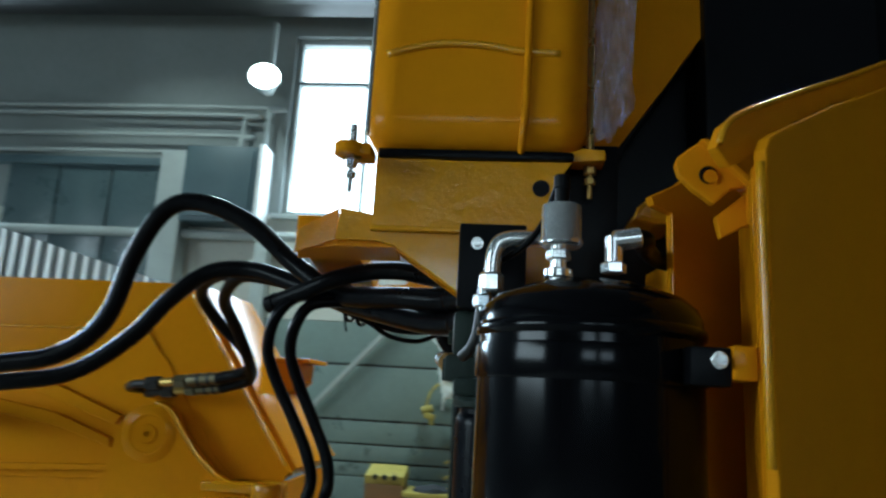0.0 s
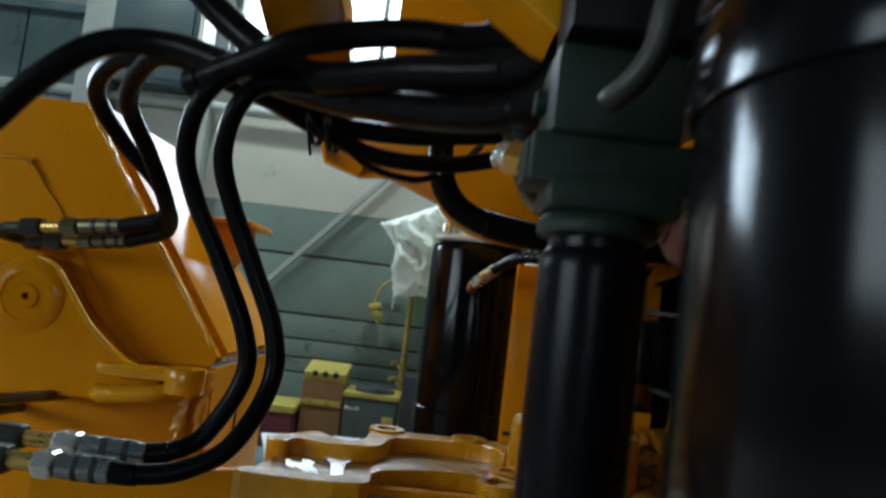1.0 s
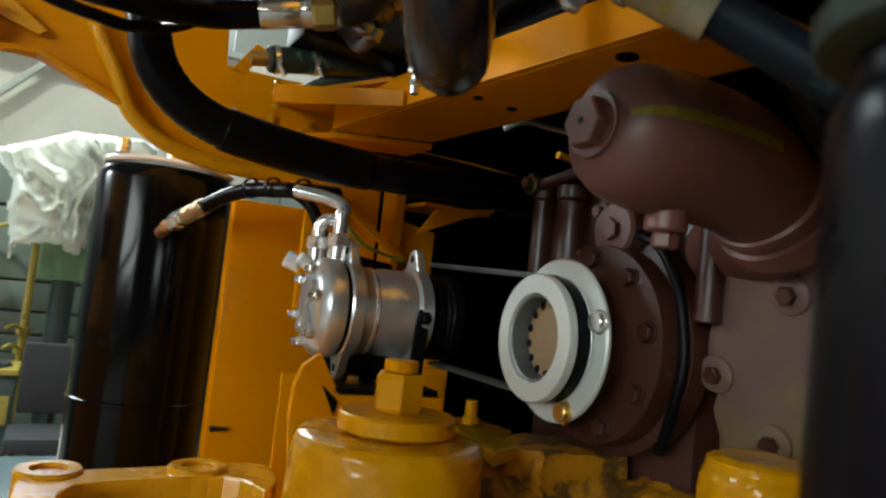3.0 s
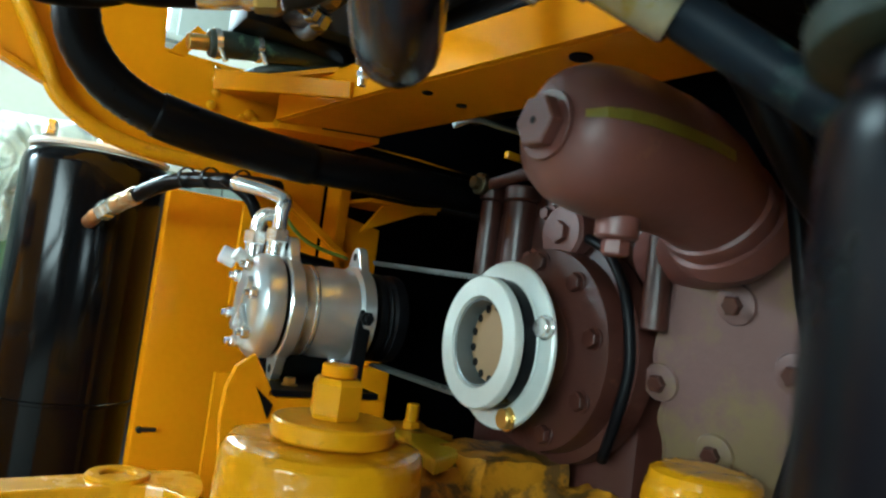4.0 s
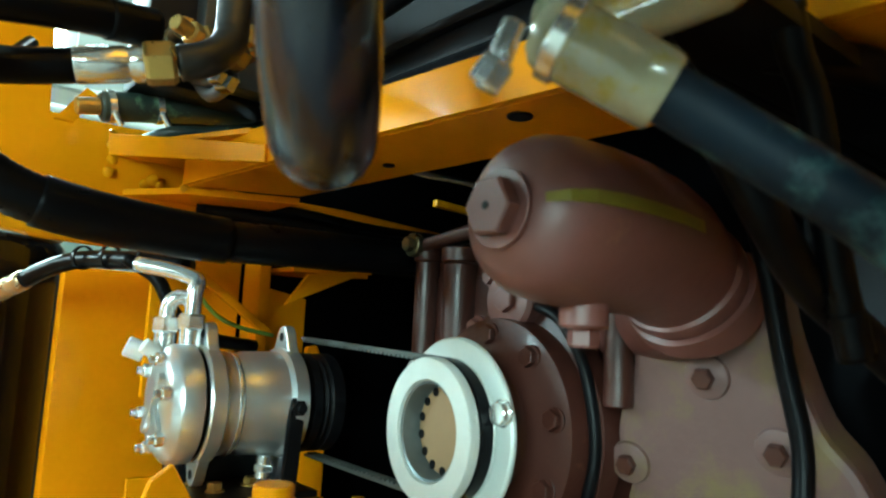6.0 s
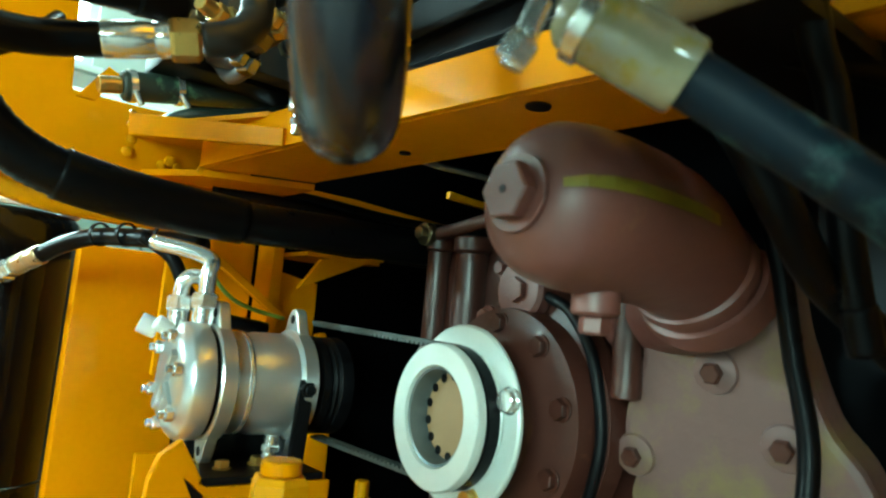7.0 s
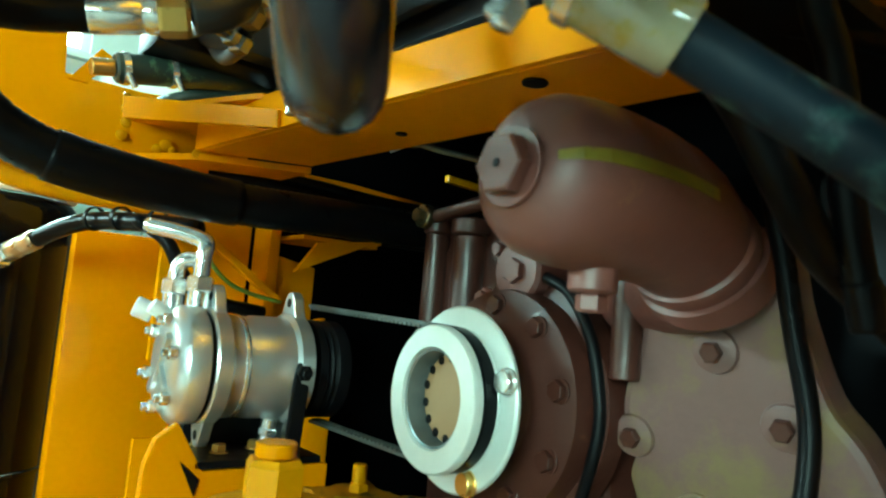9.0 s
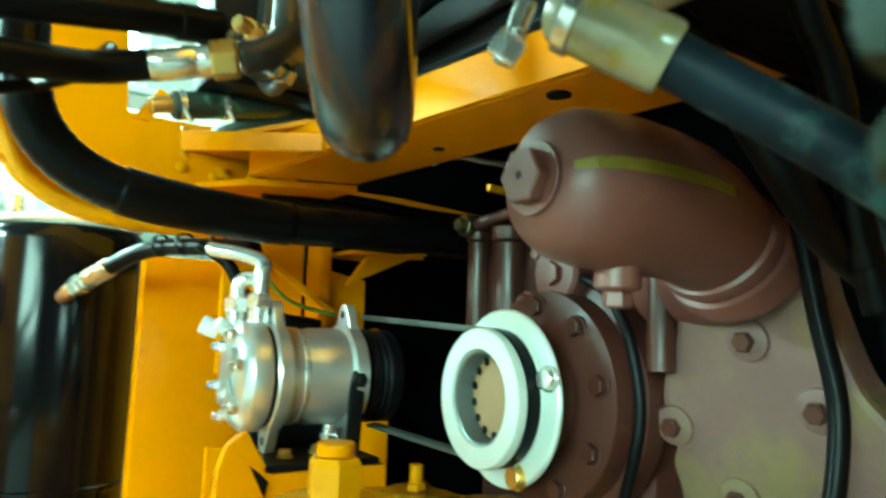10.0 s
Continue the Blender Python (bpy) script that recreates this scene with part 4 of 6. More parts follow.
part("ferrule", turned([(0, 0), (0.0132, 0), (0.0142, 0.002), (0.0142, dd * 0.45), (0.0132, dd * 0.5), (0.0142, dd * 0.55), (0.0142, dd - 0.002), (0.013, dd), (0, dd)], mm, 24), PALEBRASS, af)
part("hose", tube([a3, (0.345, 2.95, 1.588), (0.375, 2.90, 1.60), (0.42, 2.80, 1.598), (0.46, 2.73, 1.592)], 0.0122, 6, 14), RUBBER, af)

# ---- air conditioning compressor ----
YAW = -3


def compressor():
    ob = thing("compressor", "cast aluminium air conditioning compressor with steel fittings", "compressor")
    C = pose(0.414, 2.662, 1.432, 0, 0, YAW) @ AX
    def put(n, bm, mt, lab="", parent=ob):
        bm.transform(C)
        return part(n, bm, mt, parent, lab)
    put("rear_head", turned([(0, 0.0), (0.050, 0.0), (0.056, 0.004), (0.063, 0.010), (0.066, 0.014), (0.066, 0.034), (0.063, 0.036), (0, 0.036)]), ALU)
    put("gasket", turned([(0, 0.0365), (0.0615, 0.0365), (0.0615, 0.040), (0, 0.040)]), RUBBER, "dark gasket ring")
    put("body", turned([(0, 0.0405), (0.064, 0.0405), (0.066, 0.043), (0.066, 0.058), (0.060, 0.062), (0.058, 0.09), (0.060, 0.094), (0.0605, 0.135), (0.066, 0.139), (0.066, 0.155), (0.055, 0.158), (0, 0.158)]), ALU)
    # head bolts, round the rim
    for k in range(6):
        a = radians(60 * k + 12)
        put("head_bolt", join(hexagon(0.0075, 0.010, pose(0.05 * math.cos(a), 0.05 * math.sin(a), 0.002, 180)), rod(0.0045, 0.006, pose(0.05 * math.cos(a), 0.05 * math.sin(a), -0.008, 180), 12)), ZINC)
    put("head_rib", join(block(0.085, 0.012, 0.010, pose(0, 0, -0.002, 0, 0, 40), 0.003), block(0.012, 0.05, 0.008, pose(0.012, -0.01, -0.001, 0, 0, 40), 0.003)), ALU)
    # mounting ears: local x is down, local y is to the side
    for z0, up in ((0.045, -1), (0.142, -1), (0.045, 1), (0.142, 1)):
        ear = prism([(-0.036, 0.046), (0.036, 0.046), (0.020, 0.068), (0.013, 0.084), (0.007, 0.0905), (0.0, 0.0925), (-0.007, 0.0905), (-0.013, 0.084), (-0.020, 0.068)], 0.013, pose(0, 0, z0, 0, 0, 90 if up < 0 else -90), 0.002)
        e = put("mounting_ear", ear, ALU)
        put("ear_hole", rod(0.0055, 0.0015, pose(-0.079 if up < 0 else 0.079, 0, z0 - 0.0008), 16), BLACKPAINT, "dark ear hole", e)
    # seam in brighter zinc, painting the thin curved highlight on the body
    put("seam_highlight", turned([(0.0588, 0.074), (0.0602, 0.076), (0.0602, 0.079), (0.0588, 0.081)]), ZINC, "raised seam, brightened as a painted highlight")
    put("clutch", turned([(0, 0.160), (0.052, 0.160), (0.060, 0.165), (0.060, 0.175), (0.055, 0.178), (0.060, 0.182), (0.055, 0.186), (0.060, 0.190), (0.060, 0.205), (0, 0.205)]), BLACKPAINT, "black grooved clutch pulley")
    put("drain_plug", join(rod(0.009, 0.028, pose(0.058, -0.018, 0.125, 0, 95, 0), 12), hexagon(0.012, 0.008, pose(0.07, -0.018, 0.125, 0, 95, 0))), ZINC)
    # pipe unions on the top of the head
    for (x, y, h) in ((0.43, 2.70, 0.055), (0.447, 2.665, 0.065)):
        u = part("union", join(rod(0.013, h * 0.55, pose(x, y, 1.482), 16), hexagon(0.016, 0.018, pose(x, y, 1.482 + h * 0.5))), ZINC, ob)
        part("pipe_elbow", tube([(x, y, 1.525), (x, y, 1.555), (x + 0.002, y + 0.004, 1.572), (x - 0.02, y + 0.03, 1.582), (x - 0.05, y + 0.06, 1.588)] if y < 2.68 else [(x, y, 1.515), (x, y, 1.538), (x + 0.006, y - 0.005, 1.55), (x + 0.02, y - 0.01, 1.55), (x + 0.028, y - 0.012, 1.535)], 0.0095, 6, 12), ZINC, u)
    part("cap", join(rod(0.012, 0.022, pose(0.412, 2.712, 1.485, 0, -70, -20), 14), rod(0.009, 0.02, pose(0.42, 2.69, 1.485, 0, -60, 0), 14)), WHITEPAINT, ob, "pale plastic port caps")
    return ob


compressor()
br = thing("compressor_bracket", "black steel compressor bracket with brass-coloured bolts", "bracket")
part("plate", prism([(0.44, 2.60), (0.59, 2.60), (0.59, 2.76), (0.44, 2.74)], 0.008, pose(0, 0, 1.3275), 0.001), BLACKPAINT, br)
part("upright", span(0.455, 0.56, 2.69, 2.74, 1.336, 1.372, 0.003), BLACKPAINT, br)
part("stay", prism([(0.538, 1.336), (0.556, 1.336), (0.561, 1.43), (0.558, 1.443), (0.545, 1.443), (0.542, 1.43)], 0.008, pose(0, 2.598, 0, 90), 0.002), BLACKPAINT, br)
part("stay_bolt", join(rod(0.006, 0.012, facing_front(0.551, 2.590, 1.432), 12), hexagon(0.0095, 0.007, facing_front(0.551, 2.590, 1.432))), BLACKPAINT, br)
for x, y in ((0.473, 2.684), (0.481, 2.640), (0.53, 2.655)):
    part("bolt", join(rod(0.011, 0.002, pose(x, y, 1.336), 16), hexagon(0.0085, 0.008, pose(x, y, 1.338))), BRASS, br)

# ---- engine with belt pulley ----
PC = pose(0.597, 2.412, 1.428, 0, 0, YAW) @ AX
en = thing("engine", "dull red engine block with round bolted cover", "engine")


def eput(n, bm, mt, parent, lab=""):
    bm.transform(PC)
    return part(n, bm, mt, parent, lab)


pul = thing("drive_pulley", "pale machined belt pulley with a bolted backing disc", "pulley")
eput("front_ring", turned([(0.051, 0.0), (0.0715, 0.0), (0.073, 0.002), (0.073, 0.010), (0.064, 0.016), (0.064, 0.020), (0.073, 0.028), (0.073, 0.030), (0.049, 0.030), (0.049, 0.004), (0.051, 0.0)], None, 72), WHITEALU, pul)
eput("groove", turned([(0.0645, 0.0145), (0.0725, 0.0135), (0.0725, 0.0275), (0.0645, 0.0265)], None, 64), RUBBER, pul, "black belt in the groove")
eput("bore_liner", turned([(0.0488, 0.003), (0.0465, 0.004), (0.0465, 0.0395), (0.0488, 0.0395), (0.0488, 0.003)], None, 56), BORE, pul, "grey turned bore")
eput("hub_disc", turned([(0, 0.024), (0.0435, 0.024), (0.0448, 0.0255), (0.0448, 0.056), (0, 0.056)], None, 48), PRIMER, pul, "tan hub disc with a notched rim")
for k in range(14):
    a = radians(360 / 14 * k)
    eput("hub_notch", rod(0.0048, 0.0014, pose(0.0405 * math.cos(a), 0.0405 * math.sin(a), 0.0231), 12), BLACKPAINT, pul)
eput("backing_disc", turned([(0.05, 0.0315), (0.092, 0.0315), (0.094, 0.0335), (0.094, 0.0365), (0.092, 0.0385), (0.05, 0.0385), (0.05, 0.0315)], None, 72), WHITEALU, pul)
for k, a in enumerate((radians(337), radians(252), radians(132))):
    eput("disc_bolt", join(rod(0.0135, 0.002, pose(0.084 * math.cos(a), 0.084 * math.sin(a), 0.0295), 20), rod(0.011, 0.007, pose(0.084 * math.cos(a), 0.084 * math.sin(a), 0.0225), 20)), ZINC if k else BRASS, pul)
belt = thing("drive_belt", "thin dark toothed belt between compressor and pulley", "belt")
for a, c in (((0.612, 2.40, 1.499), (0.607, 2.69, 1.510)), ((0.612, 2.43, 1.362), (0.607, 2.66, 1.366))):
    m0, d0 = along(a, c)
    bb = block(0.012, 0.004, d0, None, 0.001)
    teeth = [block(0.012, 0.003, 0.004, pose(0, 0.003 if a[2] < 1.43 else -0.003, 0.008 * k + 0.004), 0.0) for k in range(int(d0 / 0.008))]
    bb.transform(pose(0, 0, d0 / 2))
    bb = join(bb, *teeth)
    bb.transform(m0)
    part("belt_run", bb, BELTRUBBER, belt)

eput("round_cover", turned([(0, 0.060), (0.060, 0.060), (0.066, 0.075), (0.105, 0.083), (0.116, 0.086), (0.118, 0.10), (0.118, 0.112), (0.13, 0.115), (0.13, 0.14), (0, 0.14)], None, 64), REDPAINT, en)
for k in range(9):
    a = radians(40 * k + 18)
    eput("cover_bolt", join(rod(0.0125, 0.002, pose(0.099 * math.cos(a), 0.099 * math.sin(a), 0.081), 16), hexagon(0.0105, 0.008, pose(0.099 * math.cos(a), 0.099 * math.sin(a), 0.073))), REDPAINT, en)
part("block", join(span(0.745, 1.5, 2.30, 2.60, 0.6, 1.64, 0.02), span(0.95, 1.5, 2.26, 2.32, 1.3, 1.60, 0.02)), REDPAINT, en)
for y, r, h in ((2.60, 0.016, 0.13), (2.53, 0.022, 0.125), (2.455, 0.015, 0.13)):
    part("rib", join(rod(r, h, pose(0.735, y, 1.49), 16), rod(r * 1.2, 0.02, pose(0.735, y, 1.49 + h), 16)), REDPAINT, en)
part("boss", join(rod(0.035, 0.05, facing_x(0.69, 2.40, 1.565)), hexagon(0.014, 0.01, facing_x(0.683, 2.40, 1.565))), REDPALE, en)
for y, z, r in ((2.447, 1.592, 0.008), (2.403, 1.545, 0.009), (2.47, 1.535, 0.009)):
    part("front_bolt", join(rod(r * 1.5, 0.006, facing_x(0.712, y, z), 16), hexagon(r, 0.010, facing_x(0.702, y, z))), REDPALE, en)
part("linkage_arm", tube([(0.722, 2.595, 1.641), (0.722, 2.56, 1.645), (0.722, 2.48, 1.655), (0.73, 2.40, 1.665)], 0.009, 4, 12), REDPAINT, en)
part("linkage_bolt", join(rod(0.016, 0.012, facing_x(0.706, 2.602, 1.641), 18), hexagon(0.010, 0.010, facing_x(0.697, 2.602, 1.641))), OLIVE, en, "plated linkage bolt")
part("ribbed_side", span(0.742, 0.76, 2.42, 2.63, 1.40, 1.60, 0.006), REDPAINT, en)
part("riser", rod(0.014, 0.13, pose(0.705, 2.262, 1.465), 20), REDPAINT, en)
part("breather_pipe", tube([(0.72, 2.40, 1.565), (0.70, 2.358, 1.557), (0.70, 2.33, 1.543), (0.70, 2.305, 1.511), (0.70, 2.291, 1.474), (0.70, 2.283, 1.423), (0.70, 2.292, 1.374), (0.715, 2.32, 1.32)], 0.006, 6, 10), BLACKPAINT, en, "thin dark pipe")
# lower front cover beside the pulley
cx_, cz_ = Vector((0.12, -0.97, 0.0)).normalized(), Vector((-0.97, -0.12, -0.20)).normalized()
cy_ = cz_.cross(cx_).normalized()
cx_ = cy_.cross(cz_).normalized()
COV = Matrix(((cx_.x, cy_.x, cz_.x, 0.73), (cx_.y, cy_.y, cz_.y, 2.2), (cx_.z, cy_.z, cz_.z, 1.43), (0, 0, 0, 1)))
rim_ = smooth_loop([(-0.06, 0.16), (-0.058, 0.13), (-0.050, 0.095), (-0.055, 0.066), (-0.070, 0.030), (-0.074, 0.0), (-0.064, -0.03), (-0.070, -0.055), (-0.064, -0.09), (-0.075, -0.16), (-0.04, -0.24), (0.10, -0.24), (0.17, -0.12), (0.135, -0.01), (0.105, 0.035), (0.086, 0.098), (0.07, 0.16), (0.0, 0.18)], 5)
cover = prism(rim_, 0.05, COV @ pose(0, 0, -0.05), 0.008)
part("lower_cover", cover, PINKGREY, en, "pale pink cover with yellowish light patches painted in")
for x, y in ((0.018, 0.071), (-0.062, -0.016), (0.073, 0.014), (-0.004, -0.076)):
    st = part("cover_stud", hexagon(0.0095, 0.009, COV @ pose(x, y, 0.005)), REDPAINT, en)
    part("washer", turned([(0.021, -0.002), (0.019, 0.003), (0.012, 0.005), (0, 0.005)], COV @ pose(x, y, 0.0), 20), PINKGREY, st)

# oil filter housing with rounded end
rd = thing("oil_filter_housing", "dull red round-ended filter housing with a hexagon plug", "filter housing")
ax0, ax1 = Vector((0.455, 2.168, 1.603)), Vector((0.90, 2.172, 1.600))
RM, RL = along(ax0, ax1)
def swept(rows, seg=56):
    """A round body along a line of centres, each with its radius; closed at both ends."""
    bm = bmesh.new()
    cs = [Vector(q[:3]) for q in rows]
    rings, up = [], Vector((0, 0, 1))
    for i, (c, q) in enumerate(zip(cs, rows)):
        t = (cs[min(i + 1, len(cs) - 1)] - cs[max(i - 1, 0)]).normalized()
        up = (up - t * up.dot(t)).normalized()
        side = t.cross(up)
        rings.append([bm.verts.new(c + q[3] * (up * math.cos(2 * math.pi * k / seg) + side * math.sin(2 * math.pi * k / seg))) for k in range(seg)])
    for a, b in zip(rings, rings[1:]):
        for k in range(seg):
            bm.faces.new((a[k], a[(k + 1) % seg], b[(k + 1) % seg], b[k]))
    bm.faces.new(rings[0][::-1])
    bm.faces.new(rings[-1])
    bmesh.ops.recalc_face_normals(bm, faces=bm.faces)
    return finish(bm)


BODY = [(0.4552, 2.168, 1.603, 0.008), (0.4555, 2.168, 1.603, 0.020), (0.460, 2.168, 1.603, 0.034), (0.469, 2.168, 1.603, 0.046), (0.483, 2.168, 1.603, 0.0535), (0.505, 2.168, 1.603, 0.057), (0.535, 2.169, 1.603, 0.058), (0.57, 2.169, 1.602, 0.0575), (0.60, 2.170, 1.600, 0.056), (0.625, 2.171, 1.595, 0.054), (0.645, 2.172, 1.588, 0.0515), (0.658, 2.173, 1.582, 0.0495), (0.660, 2.173, 1.581, 0.0525), (0.668, 2.174, 1.577, 0.0530), (0.670, 2.174, 1.576, 0.0500), (0.678, 2.175, 1.571, 0.0495), (0.680, 2.175, 1.570, 0.0545), (0.694, 2.176, 1.561, 0.0550), (0.697, 2.18, 1.559, 0.045), (0.72, 2.22, 1.55, 0.040), (0.745, 2.29, 1.545, 0.038)]
part("housing", swept(BODY), REDPALE, rd)
sb = bmesh.new()
rows_ = []
for x, y, z, r in BODY[2:9]:
    rows_.append([sb.verts.new((x - (0.0014 if r < 0.05 else 0.0), y + (r + 0.0012) * math.cos(a), z + (r + 0.0012) * math.sin(a))) for a in (radians(q) for q in (169, 172, 175, 178))])
for p, q in zip(rows_, rows_[1:]):
    for k in range(3):
        sb.faces.new((p[k], p[k + 1], q[k + 1], q[k]))
bmesh.ops.solidify(sb, geom=sb.faces, thickness=0.0005)
part("paint_mark", sb, STRIPE, rd, "yellow paint mark")
hx = join(hexagon(0.020, 0.012, pose(0, 0, -0.013)), rod(0.026, 0.004, pose(0, 0, -0.002), 24))
hx.transform(RM)
part("hex_plug", hx, REDPALE, rd)
dt = rod(0.0028, 0.001, RM @ pose(0, 0, -0.0136), 10)
part("plug_hole", dt, BLACKPAINT, rd, "small dark hole")
nip = join(hexagon(0.013, 0.011, pose(0.535, 2.165, 1.542, 180)), hexagon(0.011, 0.012, pose(0.535, 2.165, 1.531, 180)), rod(0.017, 0.02, pose(0.535, 2.165, 1.552, 180), 16))
part("drain_nipple", nip, REDPALE, rd)

# ---- dark hydraulic filter beside the camera's way ----
hf = thing("hydraulic_filter", "long black filter bowl under a grey-green cast head", "hydraulic filter")
FX, FY = 0.305, 1.838
part("bowl", turned([(0, 0.95), (0.03, 0.95), (0.037, 0.96), (0.039, 1.0), (0.039, 1.508), (0.0385, 1.516), (0.036, 1.521), (0.034, 1.523), (0.034, 1.530), (0, 1.530)], pose(FX, FY, 0), 64), BLACKSATIN, hf)
part("collar", turned([(0, 1.5305), (0.039, 1.5305), (0.043, 1.533), (0.044, 1.540), (0.040, 1.546), (0, 1.546)], pose(FX, FY, 0), 48), GREYCAST, hf)
def cast_block(x0, x1, y0, y1, z0, z1, bevel):
    bm = span(x0, x1, y0, y1, z0, z1, 0)
    finish(bm, bevel)
    return bm
part("head_base", cast_block(0.262, 0.356, 1.800, 1.872, 1.546, 1.572, 0.009), GREYCAST, hf)
part("head", cast_block(0.248, 0.362, 1.808, 1.866, 1.565, 1.602, 0.006), GREYCAST, hf)
part("head_top", cast_block(0.258, 0.352, 1.800, 1.874, 1.599, 1.664, 0.010), GREYCAST, hf)
part("head_rib", join(cast_block(0.245, 0.252, 1.815, 1.858, 1.566, 1.597, 0.002), rod(0.010, 0.012, pose(0.262, 1.84, 1.628, 0, -90, 0), 20)), GREYCAST, hf)
pb = part("side_port", join(rod(0.016, 0.018, pose(0.262, 1.866, 1.585, -60, -30, 0), 20)), GREYCAST, hf)
pm, pd = along((0.258, 1.872, 1.590), (0.232, 1.905, 1.602))
part("port_nut", hexagon(0.0155, pd * 0.55, pm), BRASS, pb, "brass hexagon nut")
part("port_cap", turned([(0, 0), (0.012, 0), (0.013, 0.004), (0.011, 0.014), (0.006, 0.018), (0, 0.019)], pm @ pose(0, 0, pd * 0.55), 24), ZINC, pb, "rounded zinc cap")
part("mounting_block", span(0.262, 0.356, 1.78, 1.845, 1.665, 1.785, 0.004), BLACKPAINT, hf, "black mounting block")
part("block_screw", join(rod(0.009, 0.005, facing_front(0.288, 1.78, 1.755), 16), hexagon(0.006, 0.007, facing_front(0.288, 1.775, 1.755))), ZINC, hf)

# ---- large black canister in front ----
cn = thing("black_canister", "large glossy black canister with domed top and clamp band", "canister")
CX, CY = 0.422, 1.616


def wide(profile):
    return [(r * 1.035, z) for r, z in profile]


part("shell", turned(wide([(0, 0.9), (0.11, 0.9), (0.118, 0.92), (0.118, 1.622), (0.117, 1.635), (0.112, 1.648), (0.10, 1.659), (0.08, 1.668), (0.055, 1.676), (0.03, 1.680), (0, 1.681)]), pose(CX, CY, 0), 72), BLACKGLOSS, cn)
part("rolled_seam", turned(wide([(0.1175, 1.612), (0.1205, 1.615), (0.1215, 1.62), (0.1205, 1.625), (0.1175, 1.628)]), pose(CX, CY, 0), 72), BLACKGLOSS, cn)
bd = part("clamp_band", turned(wide([(0.1185, 1.568), (0.1205, 1.568), (0.121, 1.57), (0.121, 1.602), (0.1205, 1.604), (0.1185, 1.604)]), pose(CX, CY, 0), 72), BLACKGLOSS, cn)
part("clamp_lug", span(0.50, 0.538, 1.492, 1.53, 1.568, 1.604, 0.003), BLACKPAINT, bd)
part("clamp_bolt", join(rod(0.008, 0.004, facing_front(0.526, 1.492, 1.592), 16), hexagon(0.0065, 0.006, facing_front(0.526, 1.488, 1.592))), ZINC, bd)
part("clamp_tab", span(0.538, 0.56, 1.488, 1.53, 1.574, 1.606, 0.003), ORANGE, cn, "orange welded tab")
sv = part("cap_valve", turned([(0, 1.716), (0.021, 1.716), (0.0245, 1.719), (0.0245, 1.723), (0.0225, 1.726), (0.0225, 1.762), (0.0215, 1.764), (0.018, 1.765), (0, 1.765)], pose(0.389, 1.602, 0), 40), CHROME, cn, "bright chrome cap")
part("valve_neck", join(hexagon(0.014, 0.012, pose(0.386, 1.597, 1.700)), rod(0.009, 0.05, pose(0.386, 1.597, 1.675), 16), rod(0.016, 0.01, pose(0.386, 1.597, 1.680), 16)), ZINC, sv)
part("valve_stem", join(rod(0.008, 0.022, pose(0.389, 1.602, 1.764), 16), rod(0.0095, 0.016, pose(0.389, 1.602, 1.784), 16)), BLACKPAINT, sv, "black rubber stem")
el = part("pipe_elbow", tube([(0.312, 1.69, 1.685), (0.312, 1.69, 1.712), (0.316, 1.69, 1.733), (0.330, 1.69, 1.743), (0.36, 1.695, 1.746), (0.40, 1.70, 1.746)], 0.0105, 7, 16), ZINC, cn, "zinc elbow pipe")
part("elbow_nut", hexagon(0.0155, 0.024, pose(0.311, 1.69, 1.675)), ZINC, el)
part("lower_nut", join(hexagon(0.013, 0.016, pose(0.302, 1.69, 1.655)), rod(0.009, 0.03, pose(0.303, 1.69, 1.650), 14)), GUNMETAL, el)
part("lower_pipe", tube([(0.301, 1.69, 1.66), (0.299, 1.69, 1.64), (0.296, 1.693, 1.62), (0.288, 1.70, 1.604), (0.278, 1.715, 1.595)], 0.0075, 6, 12), DARKSTEEL, el)
s2 = part("side_union", join(hexagon(0.014, 0.012, pose(0.447, 1.60, 1.688)), rod(0.010, 0.03, pose(0.447, 1.60, 1.70), 16), rod(0.012, 0.03, pose(0.447, 1.60, 1.725, 0, 80, 0), 16)), CHROME, cn, "bright steel union")
part("valve_cable", tube([(0.389, 1.604, 1.795), (0.387, 1.62, 1.797), (0.380, 1.64, 1.780), (0.370, 1.66, 1.755), (0.352, 1.68, 1.735), (0.330, 1.70, 1.722), (0.305, 1.72, 1.71)], 0.0042, 7, 10), RUBBER, sv, "thin black cable")
part("union_hose", tube([(0.470, 1.60, 1.728), (0.485, 1.62, 1.731), (0.50, 1.69, 1.737), (0.54, 1.80, 1.745), (0.60, 1.88, 1.75)], 0.0115, 5, 14), RUBBER, s2)

# ---- orange panel and brackets round the canister ----
pn = thing("side_panel", "large orange painted steel side panel with a mounting ear", "panel")
PT = pose(0.559, 1.482, 0, 0, 0, 38) @ pose(-0.552, -1.475, 0)
part("panel", prism([(0.552, 0.0), (1.4, 0.0), (1.4, 2.20), (1.0, 2.02), (0.831, 1.941), (0.68, 1.870), (0.572, 1.812), (0.560, 1.804), (0.552, 1.79)], 0.014, PT @ pose(0, 1.475, 0, 90), 0.003), ORANGE, pn)
part("top_flange", prism([(0.535, 1.775), (0.62, 1.82), (0.83, 1.93), (1.4, 2.19), (1.4, 2.235), (1.0, 2.055), (0.834, 1.972), (0.746, 1.928), (0.61, 1.862), (0.553, 1.834), (0.528, 1.815), (0.515, 1.79)], 0.012, PT @ pose(0, 1.500, 0, 90), 0.003), ORANGE, pn)
